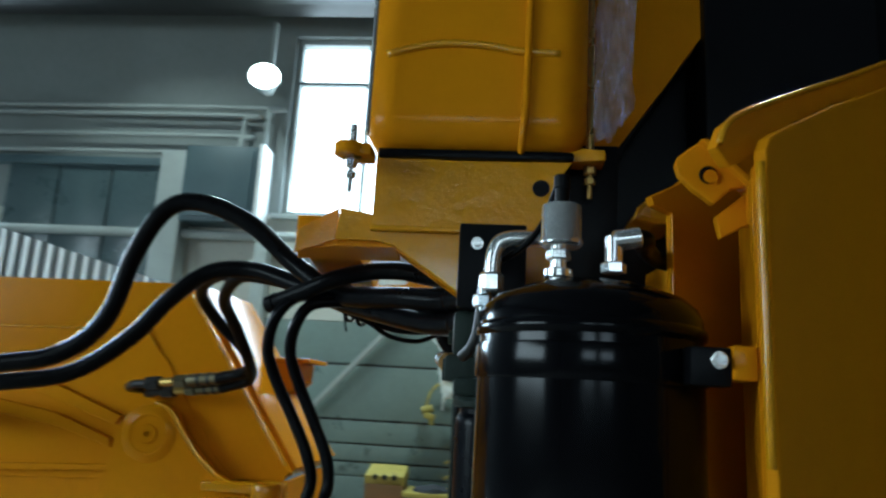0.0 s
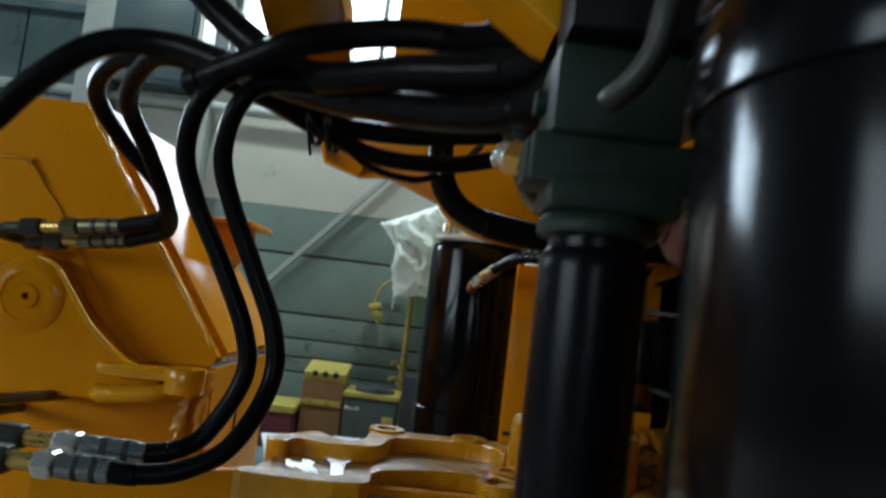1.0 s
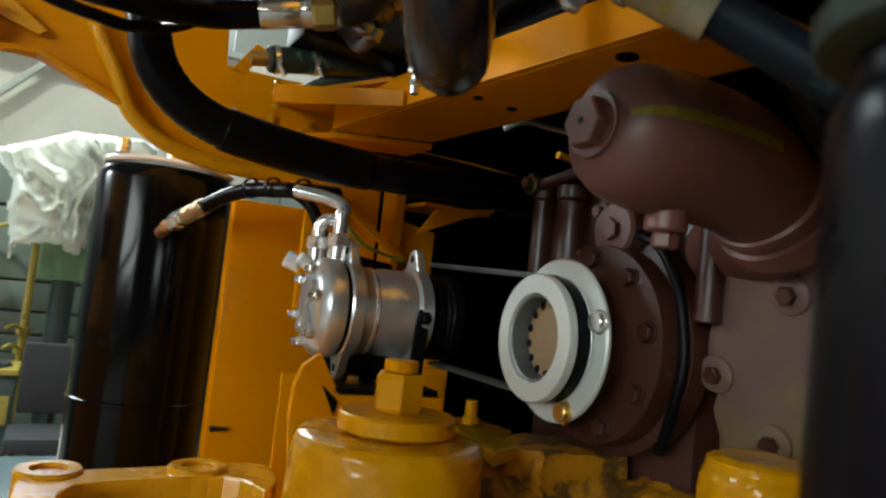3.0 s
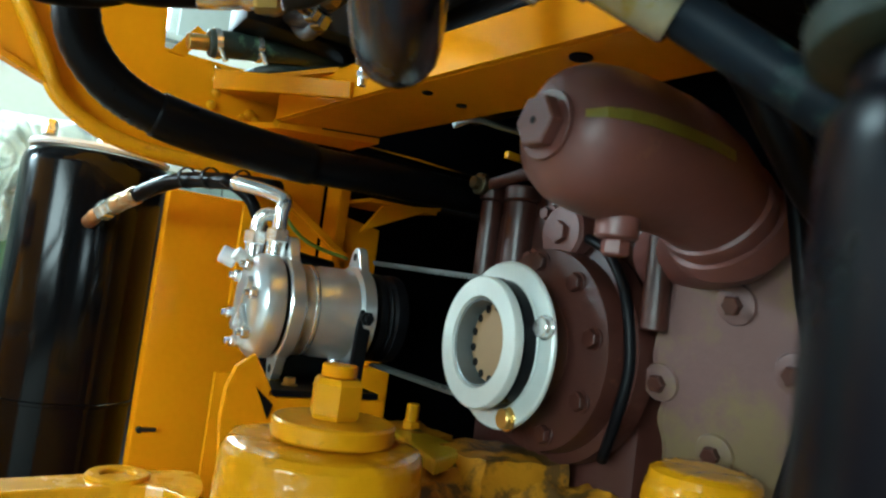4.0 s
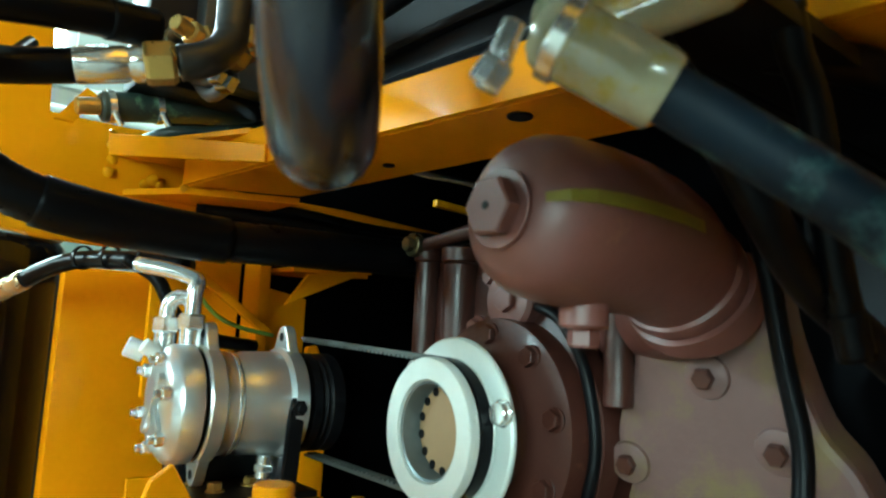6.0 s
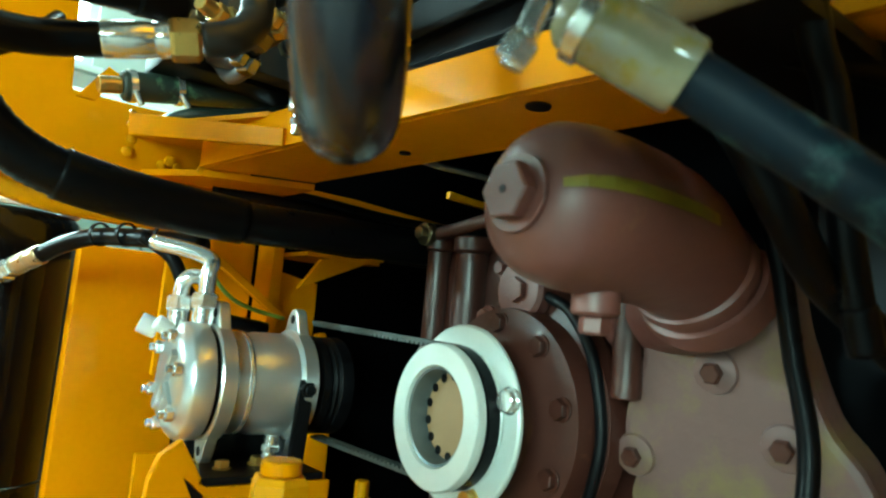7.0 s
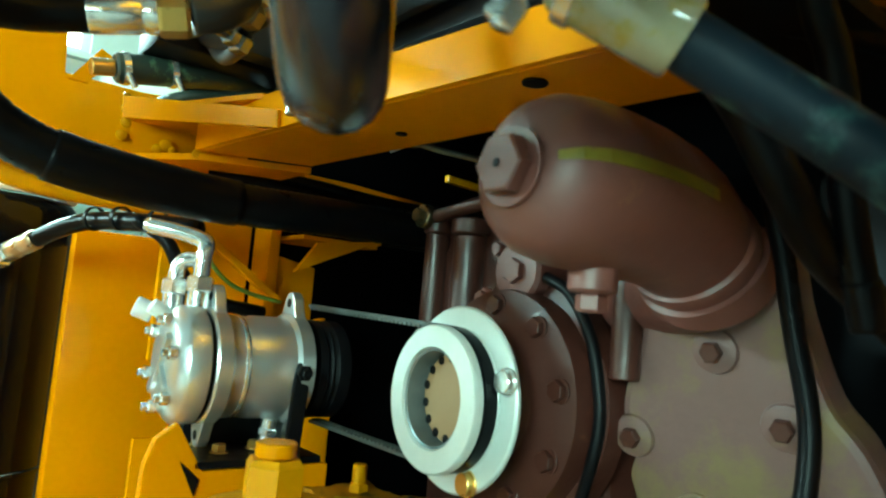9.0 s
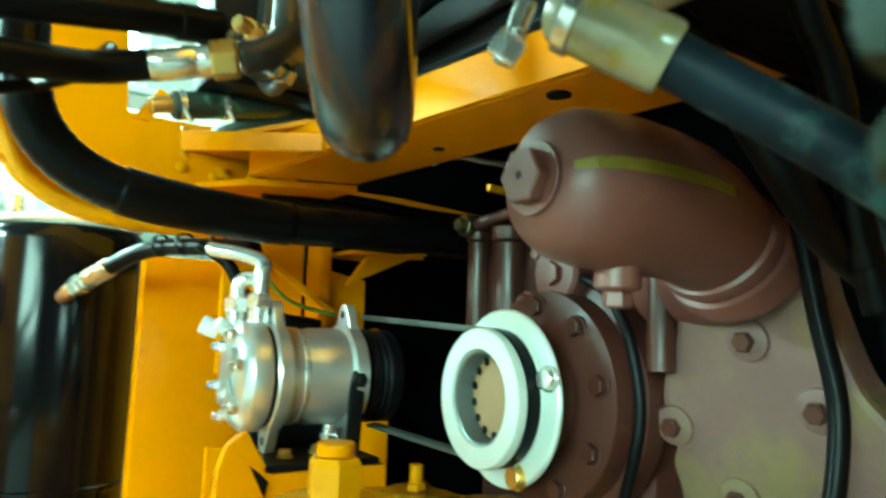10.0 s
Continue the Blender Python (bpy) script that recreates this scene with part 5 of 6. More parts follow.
part("flange_lip", tube([PT @ Vector(q) for q in ((0.517, 1.486, 1.794), (0.530, 1.486, 1.817), (0.555, 1.486, 1.835), (0.61, 1.486, 1.863), (0.746, 1.486, 1.929), (0.834, 1.486, 1.973), (1.0, 1.486, 2.055))], 0.0035, 4, 8), ORANGEWET, pn)
part("panel_return", prism([(0.560, 1.490), (0.574, 1.490), (0.645, 1.748), (0.631, 1.748)], 1.78, None, 0.003), ORANGE, pn)
part("back_plate", prism([(0.541, 0.0), (0.70, 0.0), (0.70, 1.925), (0.614, 1.920), (0.582, 1.876), (0.550, 1.844), (0.512, 1.8175), (0.516, 1.806), (0.541, 1.80)], 0.012, pose(0.541, 1.762, 0, 0, 0, 32) @ Matrix.Diagonal((1.3, 1, 1, 1)) @ pose(-0.541, 0, 0, 90), 0.002), ORANGE, pn)
ear = part("ear", prism([(0.5025, 1.799), (0.506, 1.808), (0.524, 1.822), (0.535, 1.820), (0.578, 1.777), (0.560, 1.774), (0.541, 1.756), (0.520, 1.772), (0.506, 1.787)], 0.014, pose(0, 1.560, 0, 90), 0.003), ORANGE, pn)
# dark disc paints the hole's shaded edge; orange disc, lit paint seen through it
part("ear_hole", rod(0.0095, 0.002, facing_front(0.5355, 1.5455, 1.787), 22), BLACKPAINT, ear, "dark hole")
part("hole_lit_disc", rod(0.0075, 0.0022, facing_front(0.5375, 1.5450, 1.785), 22), ORANGE, ear)
part("ear_rim", prism([(0.526, 1.824), (0.534, 1.824), (0.582, 1.777), (0.582, 1.737), (0.576, 1.737), (0.576, 1.774), (0.533, 1.8175)], 0.034, pose(0, 1.570, 0, 90), 0.002), ORANGE, pn)
part("ear_web", prism([(0.545, 1.745), (0.577, 1.772), (0.577, 1.738), (0.550, 1.722)], 0.012, pose(0, 1.568, 0, 90), 0.002), ORANGE, pn)
part("edge_bead", tube([(0.5600, 1.466, 1.50), (0.5600, 1.466, 1.60), (0.5597, 1.466, 1.70), (0.5600, 1.466, 1.775)], 0.0042, 4, 8), ORANGEWET, pn)
dk = thing("black_channel", "dark diagonal steel channel behind the panel", "channel")
part("web", prism([(0.737, 2.328), (0.90, 2.6), (1.6, 2.6), (1.6, 1.70), (0.45, 1.70), (0.47, 1.85), (0.517, 1.993)], 0.012, pose(0, 2.1, 0, 90), 0.002), BLACKPAINT, dk)
part("rounded_lug", prism([(0.534, 1.845), (0.541, 1.866), (0.561, 1.883), (0.595, 1.883), (0.608, 1.872), (0.609, 1.840), (0.57, 1.838)], 0.13, pose(0, 2.087, 0, 90), 0.008), ORANGEWET, dk, "small rounded orange lug")
part("upper_flange", prism([(0.737, 2.328), (0.517, 1.993), (0.47, 1.85), (0.482, 1.85), (0.528, 1.988), (0.746, 2.32)], 0.07, pose(0, 2.087, 0, 90), 0.002), BLACKPAINT, dk)
part("lower_flange", span(0.45, 1.6, 2.017, 2.087, 1.70, 1.712, 0.002), BLACKPAINT, dk)
part("stiffener", prism([(0.62, 1.713), (0.63, 1.713), (0.83, 2.40), (0.82, 2.40)], 0.05, pose(0, 2.087, 0, 90), 0.002), BLACKPAINT, dk)
bp = thing("tank_bracket", "orange welded bracket plate holding the tank straps", "bracket")
part("plate", upright([(0.122, 1.79), (0.405, 1.79), (0.409, 1.835), (0.412, 1.885), (0.424, 1.903), (0.472, 1.906), (0.472, 1.923), (0.44, 1.925), (0.41, 1.914), (0.36, 1.901), (0.24, 1.900), (0.122, 1.908)], 1.85, 0.012), ORANGEWET, bp)
part("hole", rod(0.013, 0.002, facing_front(0.377, 1.8495, 1.859), 20), BLACKPAINT, bp, "dark hole")
part("step", span(0.12, 0.408, 1.846, 1.862, 1.786, 1.794, 0.002), ORANGEWET, bp)
part("lower_face", upright([(0.065, 1.772), (0.131, 1.772), (0.159, 1.764), (0.262, 1.694), (0.405, 1.694), (0.405, 1.785), (0.122, 1.814), (0.070, 1.823)], 1.86, 0.010, 0.002), ORANGEWET, bp)
def left_return():
    """The face folded back at the left end of the bracket."""
    bm = bmesh.new()
    q = [bm.verts.new(c) for c in ((-0.012, 1.905, 1.757), (0.064, 1.861, 1.772), (0.069, 1.861, 1.823), (-0.006, 1.905, 1.798))]
    bm.faces.new(q)
    bmesh.ops.solidify(bm, geom=bm.faces, thickness=-0.009)
    bmesh.ops.recalc_face_normals(bm, faces=bm.faces)
    return finish(bm, 0.0015, False)
part("left_return", left_return(), ORANGEWET, bp)
part("bottom_flange", prism([(-0.010, 1.912), (0.066, 1.872), (0.158, 1.872), (0.15, 1.985), (0.065, 1.99), (-0.03, 1.99)], 0.010, pose(0, 0, 1.764), 0.002), ORANGE, bp)
part("sloping_flange", upright([(0.159, 1.762), (0.262, 1.692), (0.266, 1.699), (0.163, 1.769)], 1.87, 0.065, 0.001), ORANGE, bp)
part("rear_beam", prism([(-0.028, 1.96), (0.058, 1.96), (0.045, 2.2), (0.0, 2.62), (-0.10, 2.62), (-0.082, 2.34)], 0.042, pose(0, 0, 1.792), 0.003), ORANGE, bp)
part("rear_beam_drop", span(-0.026, 0.056, 1.955, 1.985, 1.774, 1.792, 0.002), ORANGE, bp)
# added black sheet that keeps the gap beside the plate dark
part("gap_shade_sheet", span(0.398, 0.50, 1.905, 1.912, 1.69, 1.95, 0.001), BLACKPAINT, bp, "black sheet added for the dark gap behind the strap bolt")
part("strap_ear", join(block(0.05, 0.05, 0.02, pose(0.10, 1.815, 1.895), 0.006), rod(0.022, 0.02, pose(0.09, 1.80, 1.885), 20)), ORANGE, bp)
part("strap_ear", span(0.418, 0.474, 1.853, 1.904, 1.908, 1.921, 0.003), ORANGE, bp)
for x, y, z, mt in ((0.095, 1.80, 1.852, ZINC), (0.453, 1.88, 1.876, BRASS)):
    part("strap_bolt", join(rod(0.004, 0.10, pose(x, y, z - 0.022), 10), hexagon(0.010, 0.014, pose(x, y, z + 0.016)), hexagon(0.009, 0.01, pose(x, y, z)), rod(0.006, 0.03, pose(x, y, z + 0.053), 10)), mt, bp)
tk = thing("orange_tank", "rounded orange tank with a strap and a seam", "tank")


def rounded_tank():
    bm = block(0.352, 0.24, 0.604, None, 0)
    edges = [e for e in bm.edges]
    bmesh.ops.bevel(bm, geom=edges, offset=0.052, segments=8, affect="EDGES", profile=0.5)
    finish(bm)
    bm.transform(pose(0.272, 1.95, 2.217))
    return bm


part("shell", rounded_tank(), ORANGE, tk)
part("seam", tube([(0.13, 1.832, 2.066), (0.20, 1.828, 2.082), (0.27, 1.828, 2.083), (0.34, 1.828, 2.072), (0.40, 1.832, 2.07)], 0.006, 6, 10), ORANGEWET, tk)
part("strap", tube([(0.353, 1.825, 2.5), (0.352, 1.825, 2.2), (0.350, 1.826, 2.0), (0.346, 1.832, 1.93), (0.344, 1.86, 1.905)], 0.006, 5, 8), ORANGE, tk)
part("rubber_pad", span(0.125, 0.425, 1.842, 2.05, 1.9015, 1.916, 0.006), RUBBER, tk)
part("tie_rod", rod(0.004, 0.6, pose(0.115, 1.80, 1.92), 8), ZINC, tk)
part("tie_rod", rod(0.005, 0.6, pose(0.453, 1.88, 1.93), 8), BRASS, tk)


def crinkled(x0, x1, z0, z1, y):
    bm = bmesh.new()
    bmesh.ops.create_grid(bm, x_segments=44, y_segments=60, size=0.5)
    for v in bm.verts:
        px, pz = v.co.x + 0.5, v.co.y + 0.5
        q = Vector((px * 3.2, pz * 6.0, 0.3))
        v.co = Vector((x0 + (x1 - x0) * px + 0.12 * pz * (x1 - x0), y + 0.035 * noise.noise(q * 1.4) + 0.03 * abs(noise.noise(Vector((px * 9 + pz * 5, pz * 11, 2.0)))) + 0.010 * abs(noise.noise(Vector((px * 26, pz * 30 - px * 9, 5.0)))), z0 + (z1 - z0) * pz))
    low = [v for v in bm.verts if v.co.z < z0 + 0.02 + 0.9 * max(0, v.co.x - x0 - 0.012) + 0.02 * noise.noise(v.co * 30)]
    bmesh.ops.delete(bm, geom=low, context="VERTS")
    bmesh.ops.solidify(bm, geom=bm.faces, thickness=0.003)
    return finish(bm)


wr = thing("wrapped_panel", "orange panel wrapped in crinkled shiny clear film", "panel")
part("film", crinkled(0.460, 0.520, 1.93, 2.45, 1.885), FOIL, wr)
part("panel", prism([(0.492, 1.95), (0.603, 2.108), (0.705, 2.262), (0.93, 2.6), (0.45, 2.6), (0.45, 1.95)], 0.014, pose(0, 2.014, 0, 90), 0.002), ORANGE, wr)

# ---- hoses ----
def hose(points, r, label, ridge=0.0, material=None, group="hydraulic hoses", sleeves=((0.0, 0.05), (0.93, 1.0))):
    """A rubber hose with thicker protective sleeves over stretches of its length."""
    ob = thing("hydraulic_hose", label, "hose", group=group)
    part("rubber_cover", tube(points, r, 8, 18, ridge, 0.008), material or RUBBER, ob)
    line = curve_points(points, 8)
    for a, b in sleeves:
        seg = line[int(a * (len(line) - 1)):int(b * (len(line) - 1)) + 1]
        if len(seg) > 1:
            part("sleeve", tube(seg, r * 1.06 + 0.0004, 2, 18), RUBBER, ob)
    return ob


hose([(-1.50, 2.91, 1.47), (-1.38, 2.70, 1.47), (-1.20, 2.40, 1.50), (-0.95, 2.2, 1.53), (-0.69, 2.2, 1.56), (-0.56, 2.2, 1.59), (-0.48, 2.2, 1.665), (-0.44, 2.2, 1.80), (-0.385, 2.2, 1.895), (-0.31, 2.2, 1.912), (-0.2, 2.2, 1.87), (-0.1, 2.2, 1.79), (0.01, 2.15, 1.725), (0.14, 2.05, 1.71), (0.25, 1.97, 1.70), (0.312, 1.86, 1.72)], 0.019, "thick black hydraulic hose in a high arch")
hose([(-1.42, 2.91, 1.42), (-1.32, 2.74, 1.43), (-1.15, 2.46, 1.47), (-0.95, 2.3, 1.50), (-0.76, 2.3, 1.52), (-0.6, 2.3, 1.55), (-0.48, 2.3, 1.63), (-0.4, 2.3, 1.72), (-0.32, 2.3, 1.78), (-0.22, 2.3, 1.79), (-0.09, 2.25, 1.75), (0.06, 2.15, 1.70), (0.25, 1.97, 1.66), (0.312, 1.86, 1.72)], 0.019, "thick black hydraulic hose rising in a low arch")
hose([(0.232, 2.42, 1.774), (0.195, 2.42, 1.771), (0.124, 2.42, 1.769), (0.035, 2.42, 1.768), (-0.055, 2.42, 1.766), (-0.14, 2.36, 1.775), (-0.22, 2.34, 1.785), (-0.34, 2.4, 1.79), (-0.42, 2.5, 1.76), (-0.41, 2.6, 1.7), (-0.35, 2.65, 1.63), (-0.36, 2.71, 1.58), (-0.46, 2.76, 1.555)], 0.015, "black hydraulic hose curling to a steel fitting")
hose([(0.31, 2.43, 1.757), (0.25, 2.42, 1.748), (0.195, 2.42, 1.740), (0.125, 2.42, 1.731), (0.036, 2.42, 1.731), (-0.047, 2.42, 1.744), (-0.12, 2.33, 1.762), (-0.19, 2.31, 1.775), (-0.27, 2.35, 1.78), (-0.34, 2.45, 1.74), (-0.34, 2.55, 1.68), (-0.335, 2.64, 1.61), (-0.36, 2.74, 1.56), (-0.46, 2.80, 1.53)], 0.015, "black hydraulic hose curling to a steel fitting")
hose([(0.30, 1.92, 1.712), (0.22, 2.02, 1.70), (0.12, 2.12, 1.70), (0.02, 2.15, 1.72), (-0.06, 2.13, 1.715), (-0.098, 2.12, 1.677), (-0.117, 2.14, 1.618), (-0.104, 2.16, 1.562), (-0.066, 2.17, 1.49), (-0.028, 2.17, 1.415), (-0.020, 2.17, 1.360), (-0.052, 2.16, 1.292), (-0.085, 2.145, 1.271), (-0.12, 2.14, 1.266)], 0.0112, "black hydraulic hose dropping in an S bend")
hose([(0.31, 1.94, 1.70), (0.23, 2.04, 1.69), (0.14, 2.12, 1.69), (0.05, 2.15, 1.71), (-0.03, 2.13, 1.702), (-0.058, 2.12, 1.668), (-0.073, 2.14, 1.615), (-0.060, 2.16, 1.560), (-0.026, 2.17, 1.488), (0.008, 2.17, 1.415), (0.013, 2.165, 1.355), (-0.012, 2.13, 1.290), (-0.055, 2.11, 1.262), (-0.10, 2.10, 1.254), (-0.14, 2.10, 1.254)], 0.0112, "black hydraulic hose dropping in an S bend")


def steel_fitting(a, b, r, plating=None, label="zinc plated hose fitting with hexagon nuts"):
    ob = thing("hose_fitting", label, "fitting", group="hose fittings")
    m, d = along(a, b)
    f1 = rod(r, d * 0.42, m, 18)
    part("ferrule", f1, plating or OLIVE, ob)
    part("nut", hexagon(r * 1.15, d * 0.16, m @ pose(0, 0, d * 0.44)), ZINC if plating else OLIVE, ob)
    part("groove_ring", rod(r * 1.06, d * 0.05, m @ pose(0, 0, d * 0.10), 18), DARKSTEEL, ob)
    part("groove_ring", rod(r * 1.06, d * 0.05, m @ pose(0, 0, d * 0.24), 18), DARKSTEEL, ob)
    part("stem", rod(r * 0.7, d * 0.22, m @ pose(0, 0, d * 0.58), 16), BRASS, ob)
    part("nut", hexagon(r * 1.2, d * 0.2, m @ pose(0, 0, d * 0.8)), DARKSTEEL, ob)
    return ob


steel_fitting((-0.455, 2.76, 1.556), (-0.68, 2.79, 1.53), 0.017)
steel_fitting((-0.455, 2.80, 1.531), (-0.66, 2.86, 1.51), 0.017)
steel_fitting((-0.107, 2.14, 1.266), (-0.285, 2.145, 1.268), 0.0128, GUNMETAL)
steel_fitting((-0.126, 2.10, 1.254), (-0.265, 2.10, 1.254), 0.0140, GUNMETAL)
for ends in ([(-0.28, 2.145, 1.268), (-0.42, 2.20, 1.258), (-0.56, 2.50, 1.22), (-0.62, 2.965, 1.17)], [(-0.26, 2.10, 1.254), (-0.42, 2.13, 1.236), (-0.62, 2.45, 1.18), (-0.72, 2.965, 1.13)], [(-0.675, 2.79, 1.531), (-0.73, 2.81, 1.525), (-0.77, 2.87, 1.515), (-0.775, 2.944, 1.51)], [(-0.655, 2.86, 1.511), (-0.70, 2.875, 1.505), (-0.73, 2.905, 1.50), (-0.735, 2.944, 1.50)]):
    thing("rigid_pipe", "dark steel pipe leading to the front chassis", "pipe", tube(ends, 0.012, 5, 12), DARKSTEEL, group="rigid pipes")
for dx, tail in ((0.0, 0.05), (0.028, 0.035)):
    tie = thing("cable_tie", "black cable tie round the hose bundle", "cable tie", group="bundle ties")
    part("band", turned([(0.042, -0.004), (0.045, -0.004), (0.045, 0.004), (0.042, 0.004), (0.042, -0.004)], pose(-0.03 + dx, 2.42, 1.742 - dx * 0.3, 0, 84, -6), 24), BLACKPAINT, tie)
    part("head", block(0.010, 0.008, 0.012, pose(-0.03 + dx, 2.376, 1.728, 20), 0.001), DARKSTEEL, tie)
    part("tail", tube([(-0.03 + dx, 2.374, 1.722), (-0.026 + dx, 2.37, 1.70), (-0.02 + dx, 2.372, 1.722 - tail)], 0.0025, 4, 6), BLACKPAINT, tie)
hose([(0.205, 2.00, 2.001), (0.222, 2.02, 1.851), (0.245, 2.045, 1.741), (0.270, 2.078, 1.666), (0.292, 2.108, 1.624), (0.316, 2.146, 1.613), (0.341, 2.186, 1.650), (0.360, 2.218, 1.741), (0.372, 2.236, 1.901)], 0.0255, "thick black hose hanging in a loop", material=GLOSSHOSE, sleeves=((0.0, 0.12),))
hose([(0.165, 2.62, 1.95), (0.168, 2.61, 1.80), (0.172, 2.6, 1.73), (0.19, 2.6, 1.678), (0.235, 2.6, 1.64), (0.31, 2.6, 1.622), (0.44, 2.61, 1.615), (0.58, 2.62, 1.62), (0.80, 2.66, 1.63)], 0.024, "thick black hose with a ribbed sleeve, bending under the frame", 0.0008, sleeves=((0.0, 0.10), (0.57, 0.78)))
hose([(-0.03, 2.40, 1.735), (-0.008, 2.4, 1.715), (0.036, 2.4, 1.690), (0.059, 2.4, 1.675), (0.085, 2.4, 1.665), (0.119, 2.4, 1.660), (0.15, 2.42, 1.665), (0.20, 2.48, 1.70), (0.24, 2.55, 1.76)], 0.0055, "thin black hose under the bundle")
sl2 = thing("sleeved_hose", "blue-green hose with a cloudy sleeve and a steel end", "hose")
SA, SB = Vector((0.374, 2.058, 1.659)), Vector((0.412, 2.022, 1.631))
part("hose", tube([SB.lerp(SA, 0.3), SB, (0.438, 1.994, 1.607), (0.452, 1.974, 1.59), (0.463, 1.955, 1.573), (0.472, 1.92, 1.54), (0.478, 1.87, 1.48), (0.48, 1.84, 1.40)], 0.0138, 6, 22), BLUEHOSE, sl2)
sm, sdd = along(SA, SB)
part("sleeve", turned([(0, -0.004), (0.012, -0.004), (0.0165, 0.0), (0.0185, 0.006), (0.0185, sdd - 0.002), (0.017, sdd), (0, sdd)], sm, 32), CLOUDY, sl2, "pale cloudy plastic sleeve")
part("collar", turned([(0.0186, 0.004), (0.0205, 0.005), (0.0205, 0.012), (0.0186, 0.013)], sm, 32), ZINC, sl2, "bright sleeve collar")
part("elbow", tube([(0.374, 2.058, 1.659), (0.396, 2.049, 1.665), (0.420, 2.032, 1.679), (0.448, 2.014, 1.695)], 0.0160, 6, 18), CLOUDY, sl2)
part("clamp_screw", join(hexagon(0.008, 0.012, pose(0.335, 2.055, 1.622, 30, 20)), rod(0.005, 0.03, pose(0.337, 2.055, 1.62, 20, 10), 12)), ZINC, sl2, "bright clamp screw")

# ---- unseen panels added to darken the engine bay, and dark parts by the rail ----
bay = thing("bay_shade_panels", "unseen black panels added to keep the engine bay dark", "bulkhead")
part("rear_panel", span(0.585, 1.7, 3.28, 3.30, 0.6, 2.5, 0.003), SHADEBLACK, bay)
part("side_panel", span(1.62, 1.64, 1.7, 3.28, 0.6, 2.5, 0.003), SHADEBLACK, bay)
part("top_shade", span(0.62, 1.7, 1.98, 3.32, 2.50, 2.52, 0.003), SHADEBLACK, bay)
part("inner_panel", span(0.585, 0.60, 3.09, 3.28, 0.6, 1.66, 0.002), SHADEBLACK, bay)
part("inner_shade", span(0.97, 0.985, 1.98, 2.72, 1.645, 1.835, 0.002), SHADEBLACK, bay)
box = thing("black_box", "black ribbed box lying along the frame rail", "box")
# body carried up beyond view to keep window light out of the bay
part("body", prism([(0.62, 2.98), (0.95, 2.98), (0.95, 1.98), (0.66, 1.98), (0.635, 2.4)], 0.65, pose(0, 0, 1.838), 0.004), BLACKPAINT, box)
part("rib", prism([(0.610, 2.95), (0.62, 2.95), (0.634, 2.4), (0.659, 1.98), (0.649, 1.98), (0.624, 2.4)], 0.012, pose(0, 0, 1.868), 0.002), BLACKPAINT, box)
hose([(0.60, 3.1, 1.81), (0.60, 2.9, 1.806), (0.605, 2.6, 1.80), (0.622, 2.3, 1.80), (0.65, 2.0, 1.80)], 0.022, "black hose lying along the frame rail")
# hoses under the rail, going back into the bay
for k, (z, dx) in enumerate(((1.70, 0.0), (1.68, 0.03), (1.655, -0.01), (1.715, 0.05))):
    hose([(0.55 + dx, 2.98, z + 0.01), (0.66 + dx, 2.93, z), (0.80 + dx, 2.86, z - 0.02), (0.95 + dx, 2.75, z - 0.03), (1.2, 2.6, z - 0.03)], 0.011, "thin black hose running back under the frame rail")
tb = thing("pale_tube", "pale grey tube in the engine bay", "pipe", tube([(0.86, 2.93, 1.81), (0.89, 2.90, 1.825), (0.957, 2.9, 1.826), (1.02, 2.9, 1.828), (1.075, 2.9, 1.828), (1.15, 2.9, 1.82)], 0.006, 6, 12), WHITEALU)
thing("inner_rail", "orange inner frame rail behind the thin hoses", "rail", prism([(0.70, 1.79), (0.95, 1.79), (1.32, 1.77), (1.32, 1.73), (0.95, 1.745), (0.70, 1.745)], 0.02, pose(0, 3.22, 0, 90), 0.002), ORANGE)
thing("orange_tab", "small bright orange tab in the engine bay", "tab", block(0.10, 0.012, 0.014, pose(1.026, 2.9, 1.773, 0, 3, 0), 0.002), YELLOW)
bb2 = thing("mounting_arm", "orange mounting arm deep in the engine bay", "arm")
part("arm", prism([(0.872, 1.30), (0.91, 1.30), (0.916, 1.46), (0.90, 1.49), (0.88, 1.485)], 0.02, pose(0, 3.20, 0, 90), 0.004), ORANGE, bb2)
part("base", span(0.86, 0.93, 3.17, 3.278, 0.9, 1.30, 0.004), ORANGE, bb2)

# ---- pipework above the frame plate ----
pw2 = thing("pipe_coupling", "bright steel hose coupling leading to a dark elbow", "coupling")
C2M, _c2 = along((0.228, 2.42, 1.773), (0.278, 2.412, 1.798))
part("ferrule", turned([(0, 0), (0.0165, 0), (0.0178, 0.002), (0.0178, 0.026), (0.0165, 0.028), (0.0165, 0.031), (0.0178, 0.033), (0.0178, _c2), (0, _c2)], C2M, 28), ZINC, pw2)
part("nut", hexagon(0.019, 0.016, C2M @ pose(0, 0, _c2)), OLIVE, pw2)
part("elbow", tube([(0.292, 2.41, 1.805), (0.31, 2.408, 1.82), (0.322, 2.41, 1.85), (0.325, 2.42, 1.93)], 0.014, 6, 16), DARKSTEEL, pw2)
pw = thing("pipe_coupling", "zinc coupling with hexagon nut on a black hose", "coupling")
CM, _cl = along((0.256, 2.435, 1.712), (0.302, 2.418, 1.722))
part("ferrule", turned([(0, 0), (0.0135, 0), (0.0145, 0.002), (0.0145, 0.036), (0.0135, 0.038), (0.0135, 0.041), (0.0145, 0.043), (0.0145, _cl), (0, _cl)], CM, 28), ZINC, pw)
part("nut", hexagon(0.0175, 0.024, CM @ pose(0, 0, _cl)), BRASS, pw)
